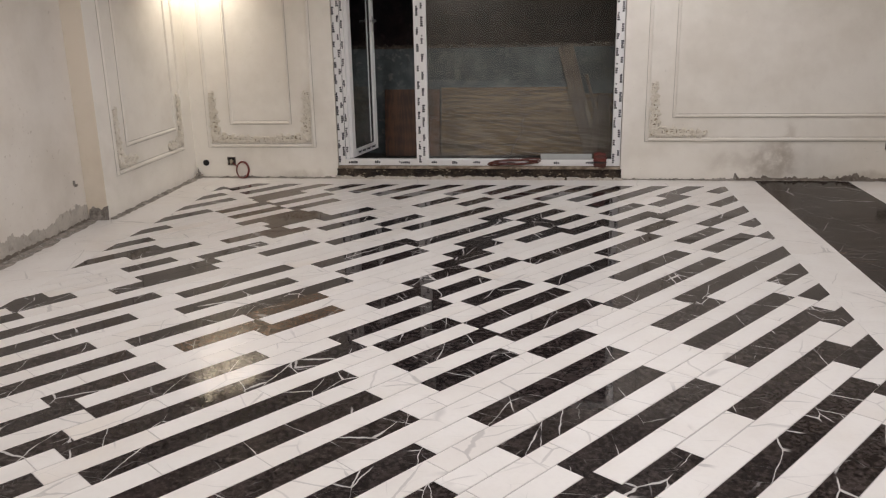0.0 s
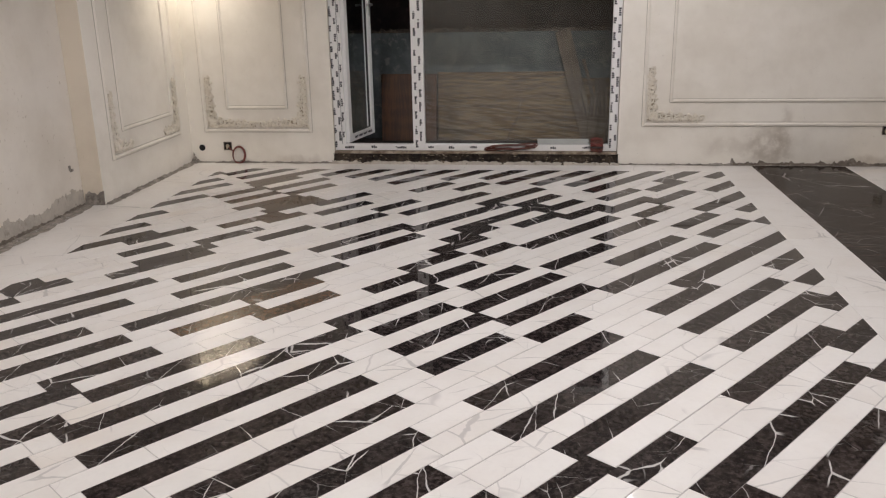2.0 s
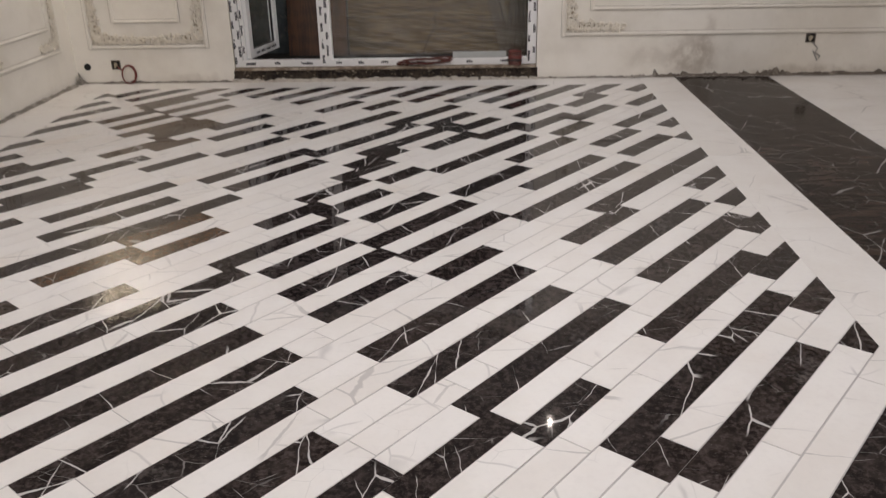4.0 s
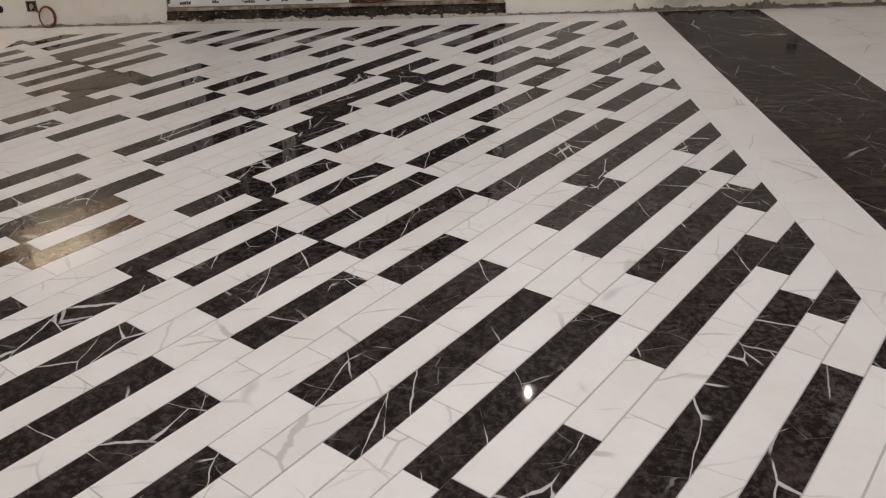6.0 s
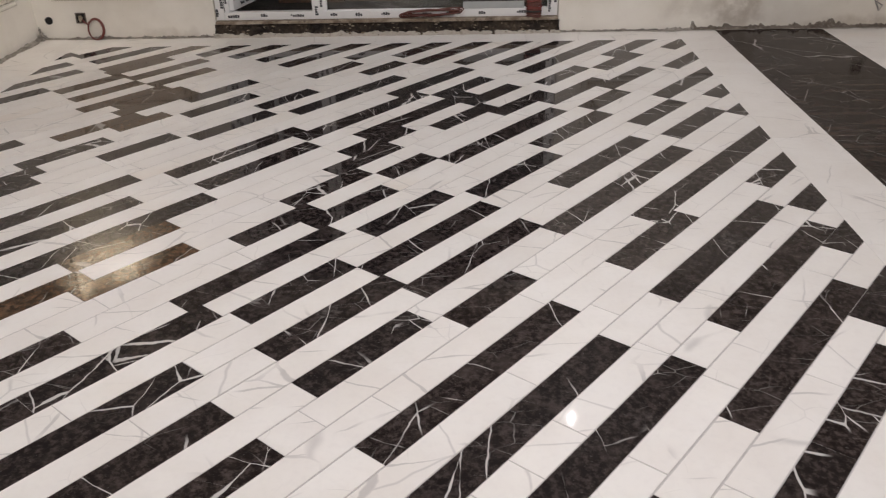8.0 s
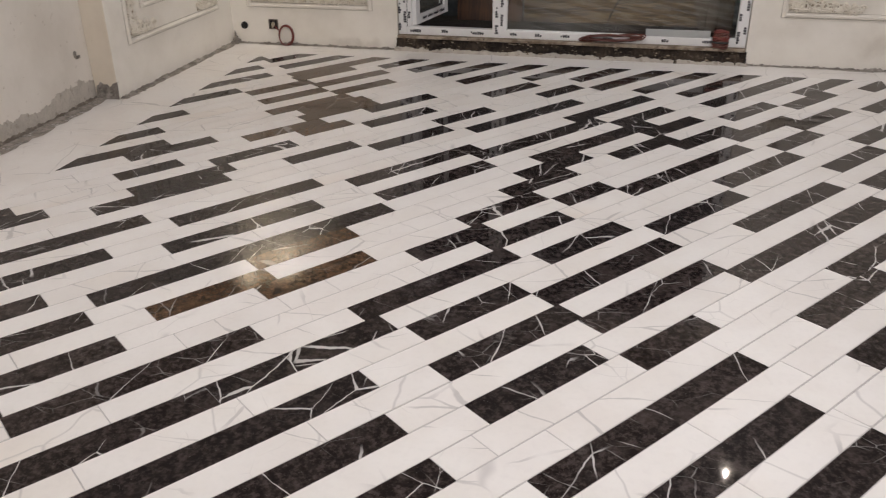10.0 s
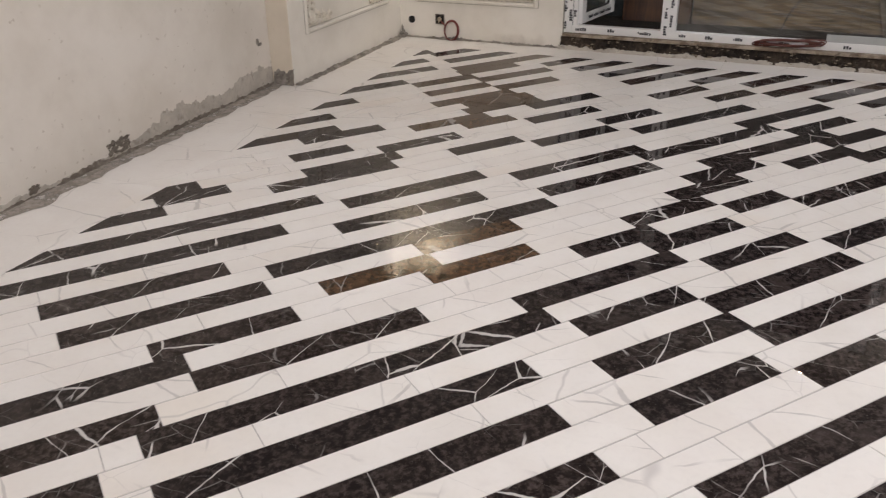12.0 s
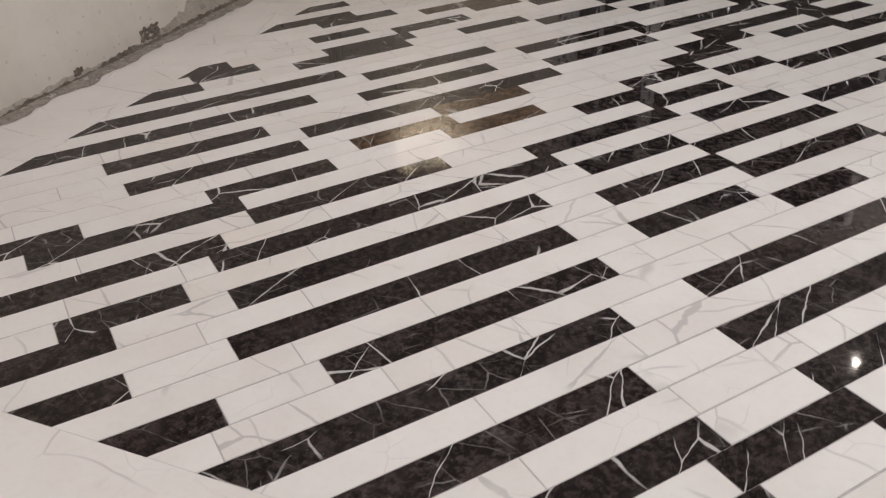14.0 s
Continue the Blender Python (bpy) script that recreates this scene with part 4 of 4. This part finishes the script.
# strips given a browner colour: a place along each course
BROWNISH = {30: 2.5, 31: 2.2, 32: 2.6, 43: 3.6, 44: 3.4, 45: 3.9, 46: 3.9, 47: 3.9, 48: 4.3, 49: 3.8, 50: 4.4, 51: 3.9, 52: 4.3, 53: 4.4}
# end joints of white strips, along each course
JOINTS = {11: (2.39, 2.88), 12: (3.07,), 13: (2.82, 3.30), 15: (1.47, 1.965, 2.43, 2.60, 2.82), 17: (1.49, 2.01, 2.93), 19: (1.33, 1.78, 2.57), 20: (2.38, 3.91),
          21: (1.15, 1.59), 23: (0.93, 1.28), 25: (1.40, 1.92), 26: (0.59, 0.97), 27: (1.56,), 28: (0.67,), 29: (1.92,), 31: (1.42,)}


def strip_piece(k, a, b, gap=GAP):
    v0, v1 = BASE + k * STRIP + gap, BASE + (k + 1) * STRIP - gap
    end = min(gap, 0.002)
    corners = [(a + end, v0), (b - end, v0), (b - end, v1), (a + end, v1)]
    return clipped([(u * COS - v * SIN, u * SIN + v * COS) for u, v in corners], *FIELD)


def cut_up(a, b, longest):
    """Random cuts of a run into pieces no longer than longest."""
    cuts = [a]
    while b - cuts[-1] > longest:
        step = lay.choice((0.42, 0.5, 0.6, 0.75, 0.9)) * lay.uniform(0.95, 1.05)
        cuts.append(cuts[-1] + min(step, longest) if b - cuts[-1] - step > 0.16 else (cuts[-1] + b) / 2)
    return list(zip(cuts, cuts[1:] + [b]))


def white_run(k, a, b):
    ends = [a] + [u for u in JOINTS.get(k, ()) if a + 0.08 < u < b - 0.08] + [b]
    for p0, q0 in zip(ends, ends[1:]):
        for p, q in cut_up(p0, q0, 0.95):
            poly = strip_piece(k, p, q)
            if poly:
                white_later.append(poly)


def settle(bm):
    """Tips a laid strip by a fraction of a degree, as strips bed unevenly."""
    across, down = bedding.gauss(0, 0.0032), bedding.gauss(0, 0.0007)
    mid = sum((v.co for v in bm.verts), Vector()) / len(bm.verts)
    for v in bm.verts:
        d = v.co - mid
        v.co.z += (d.x * COS + d.y * SIN) * down + (d.y * COS - d.x * SIN) * across


def course(k, *black):
    """One diagonal course: the black runs are given along it, and white strips fill the rest."""
    at = -1.0
    for a, b in sorted(black):
        if a - at > 0.02:
            white_run(k, at, a)
        for p, q in (((a, b),) if b - a < 1.3 or b > 7 or a < -0.9 else cut_up(a, b, 1.05)):
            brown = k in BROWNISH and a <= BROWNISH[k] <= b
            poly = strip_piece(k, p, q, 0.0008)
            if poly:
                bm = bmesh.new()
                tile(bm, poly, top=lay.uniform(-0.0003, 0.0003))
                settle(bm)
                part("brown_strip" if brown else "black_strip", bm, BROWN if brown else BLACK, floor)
        at = b
    if at < 7.9:
        white_run(k, at, 8.0)


course(58, (-1, 4.22))
course(57, (4.17, 8))
course(56, (-1, 4.05))
course(55, (4.16, 8))
course(54, (-1, 3.99))
course(53, (4.09, 8))
course(52, (-1, 3.61), (4.06, 4.58))
course(51, (3.61, 4.12), (4.75, 8))
course(50, (-1, 3.1), (4.08, 4.71))
course(49, (3.58, 4.09), (4.86, 8))
course(48, (-1, 2.83), (4.08, 4.59))
course(47, (3.5, 4.13), (4.92, 8))
course(46, (-1, 2.76), (3.67, 4.19))
course(45, (2.47, 3), (3.6, 4.18), (4.93, 8))
course(44, (3.14, 3.69), (4.02, 4.57))
course(43, (2.32, 2.68), (3.44, 3.8), (5.35, 8))
course(42, (-1, 1.77), (2.81, 3.33), (3.84, 4.37), (4.85, 5.32))
course(41, (1.52, 1.89), (2.3, 2.87), (5.6, 8))
course(40, (-1, 1.54), (2.07, 2.78), (3.14, 3.6), (4.21, 4.66), (5.13, 5.51))
course(39, (3.63, 4.2), (5.54, 8))
course(38, (-1, 2.24), (4.27, 5.23))
course(37, (2.32, 3.11), (5.71, 8))
course(36, (-1, 1.97), (3.23, 4.1), (4.88, 5.66))
course(35, (2.18, 2.96), (3.99, 5.03), (5.87, 8))
course(34, (0.9, 1.63), (3.24, 3.98), (5.03, 5.55))
course(33, (1.77, 3.2), (4.21, 5.22), (5.8, 8))
course(32, (0.94, 1.72), (2.4, 2.91), (3.97, 4.48), (5.02, 5.52))
course(31, (1.91, 2.42), (3.75, 4.24), (4.58, 5.09), (5.64, 6.15), (6.5, 8))
course(30, (-1, 0.72), (1.21, 1.75), (2.31, 2.83), (3.36, 3.87), (4.98, 5.52), (6.17, 6.69))
course(29, (0.51, 1.31), (2.97, 3.42), (3.88, 4.23), (5.33, 5.97), (6.94, 8))
course(28, (1.3, 2.16), (3.27, 3.79), (4.22, 5.27), (5.81, 6.39))
course(27, (-1, 1.16), (2.51, 3.32), (5.38, 5.82), (6.48, 8))
course(26, (1.08, 2.57), (3.37, 3.9), (4.68, 5.38))
course(25, (0.54, 0.95), (2.6, 3.13), (3.97, 4.64), (5.84, 8))
course(24, (-1, 0.69), (1.07, 2.31), (3.13, 3.93), (5.31, 5.83))
course(23, (2.51, 3.15), (4.3, 5.11), (6.03, 8))
course(22, (-1, 0.68), (0.99, 2.24), (3.12, 3.89), (5.23, 5.82))
course(21, (2.46, 3.01), (3.87, 5.11), (5.8, 8))
course(20, (-1, 0.88), (1.19, 2.22), (3.06, 3.48))
course(19, (4.21, 8))
course(18, (-1, 2.07), (2.37, 3.39), (3.77, 4.37))
course(17, (4.87, 8))
course(16, (-1, 1.93), (2.27, 3.3), (3.66, 4.7))
course(15, (4.73, 8))
course(14, (-1, 1.95), (2.32, 3.34), (3.61, 4.62))
course(13, (1.86, 2.37), (4.42, 8))
course(12, (-1, 1.91), (2.32, 2.73), (3.14, 4.17))
course(11, (3.94, 8))
course(10, (2.43, 3.82))
course(9, (2.4, 2.59), (3.72, 8))
course(8, (2.45, 3.45))
course(7, (3.53, 8))
course(5, (2.2, 8))
for k in (-3, -2, -1, 0, 1, 2, 3, 4, 6, 59, 60, 61, 62, 63, 64, 65):
    course(k)
white_later.sort(key=lambda p: math.dist(p[0], (-0.6, 3.4)))
for poly in white_later[:295]:
    bm = bmesh.new()
    tile(bm, poly, top=lay.uniform(-0.0003, 0.0003))
    settle(bm)
    part("white_strip", bm, WHITE, floor)
bm = bmesh.new()
for poly in white_later[295:]:
    tile(bm, poly)
rest = part("white_strip_rest", bm, WHITE_REST, floor)
tagged(rest, kind="stuff")


def slabs(name, mat, x0, x1, y0, y1, dx, dy):
    """A run of slabs over a rectangle, with thin joints."""
    nx, ny = max(1, round((x1 - x0) / dx)), max(1, round((y1 - y0) / dy))
    for i in range(nx):
        for j in range(ny):
            a, b = x0 + (x1 - x0) * i / nx + 0.0008, x0 + (x1 - x0) * (i + 1) / nx - 0.0008
            c, d = y0 + (y1 - y0) * j / ny + 0.0008, y0 + (y1 - y0) * (j + 1) / ny - 0.0008
            bm = bmesh.new()
            tile(bm, [(a, c), (b, c), (b, d), (a, d)], 0.0006)
            part(name, bm, mat, floor)


slabs("border_slab", WHITE, LEFT, FIELD[0], FIELD[2], BACK, 0.6, 1.25)
slabs("border_slab", WHITE, FIELD[0], 1.56, FIELD[3], BACK, 1.2, 0.31)
slabs("border_slab", WHITE, FIELD[1], 1.885, FIELD[2], BACK, 0.33, 1.25)
slabs("border_slab", WHITE, LEFT, 1.885, FRONT, FIELD[2], 1.4, 0.75)
slabs("band_slab", BAND, 1.885, 2.725, FRONT, BACK, 0.84, 1.6)
slabs("floor_slab", WHITE, 2.725, RIGHT, FRONT, BACK, 0.9, 1.8)
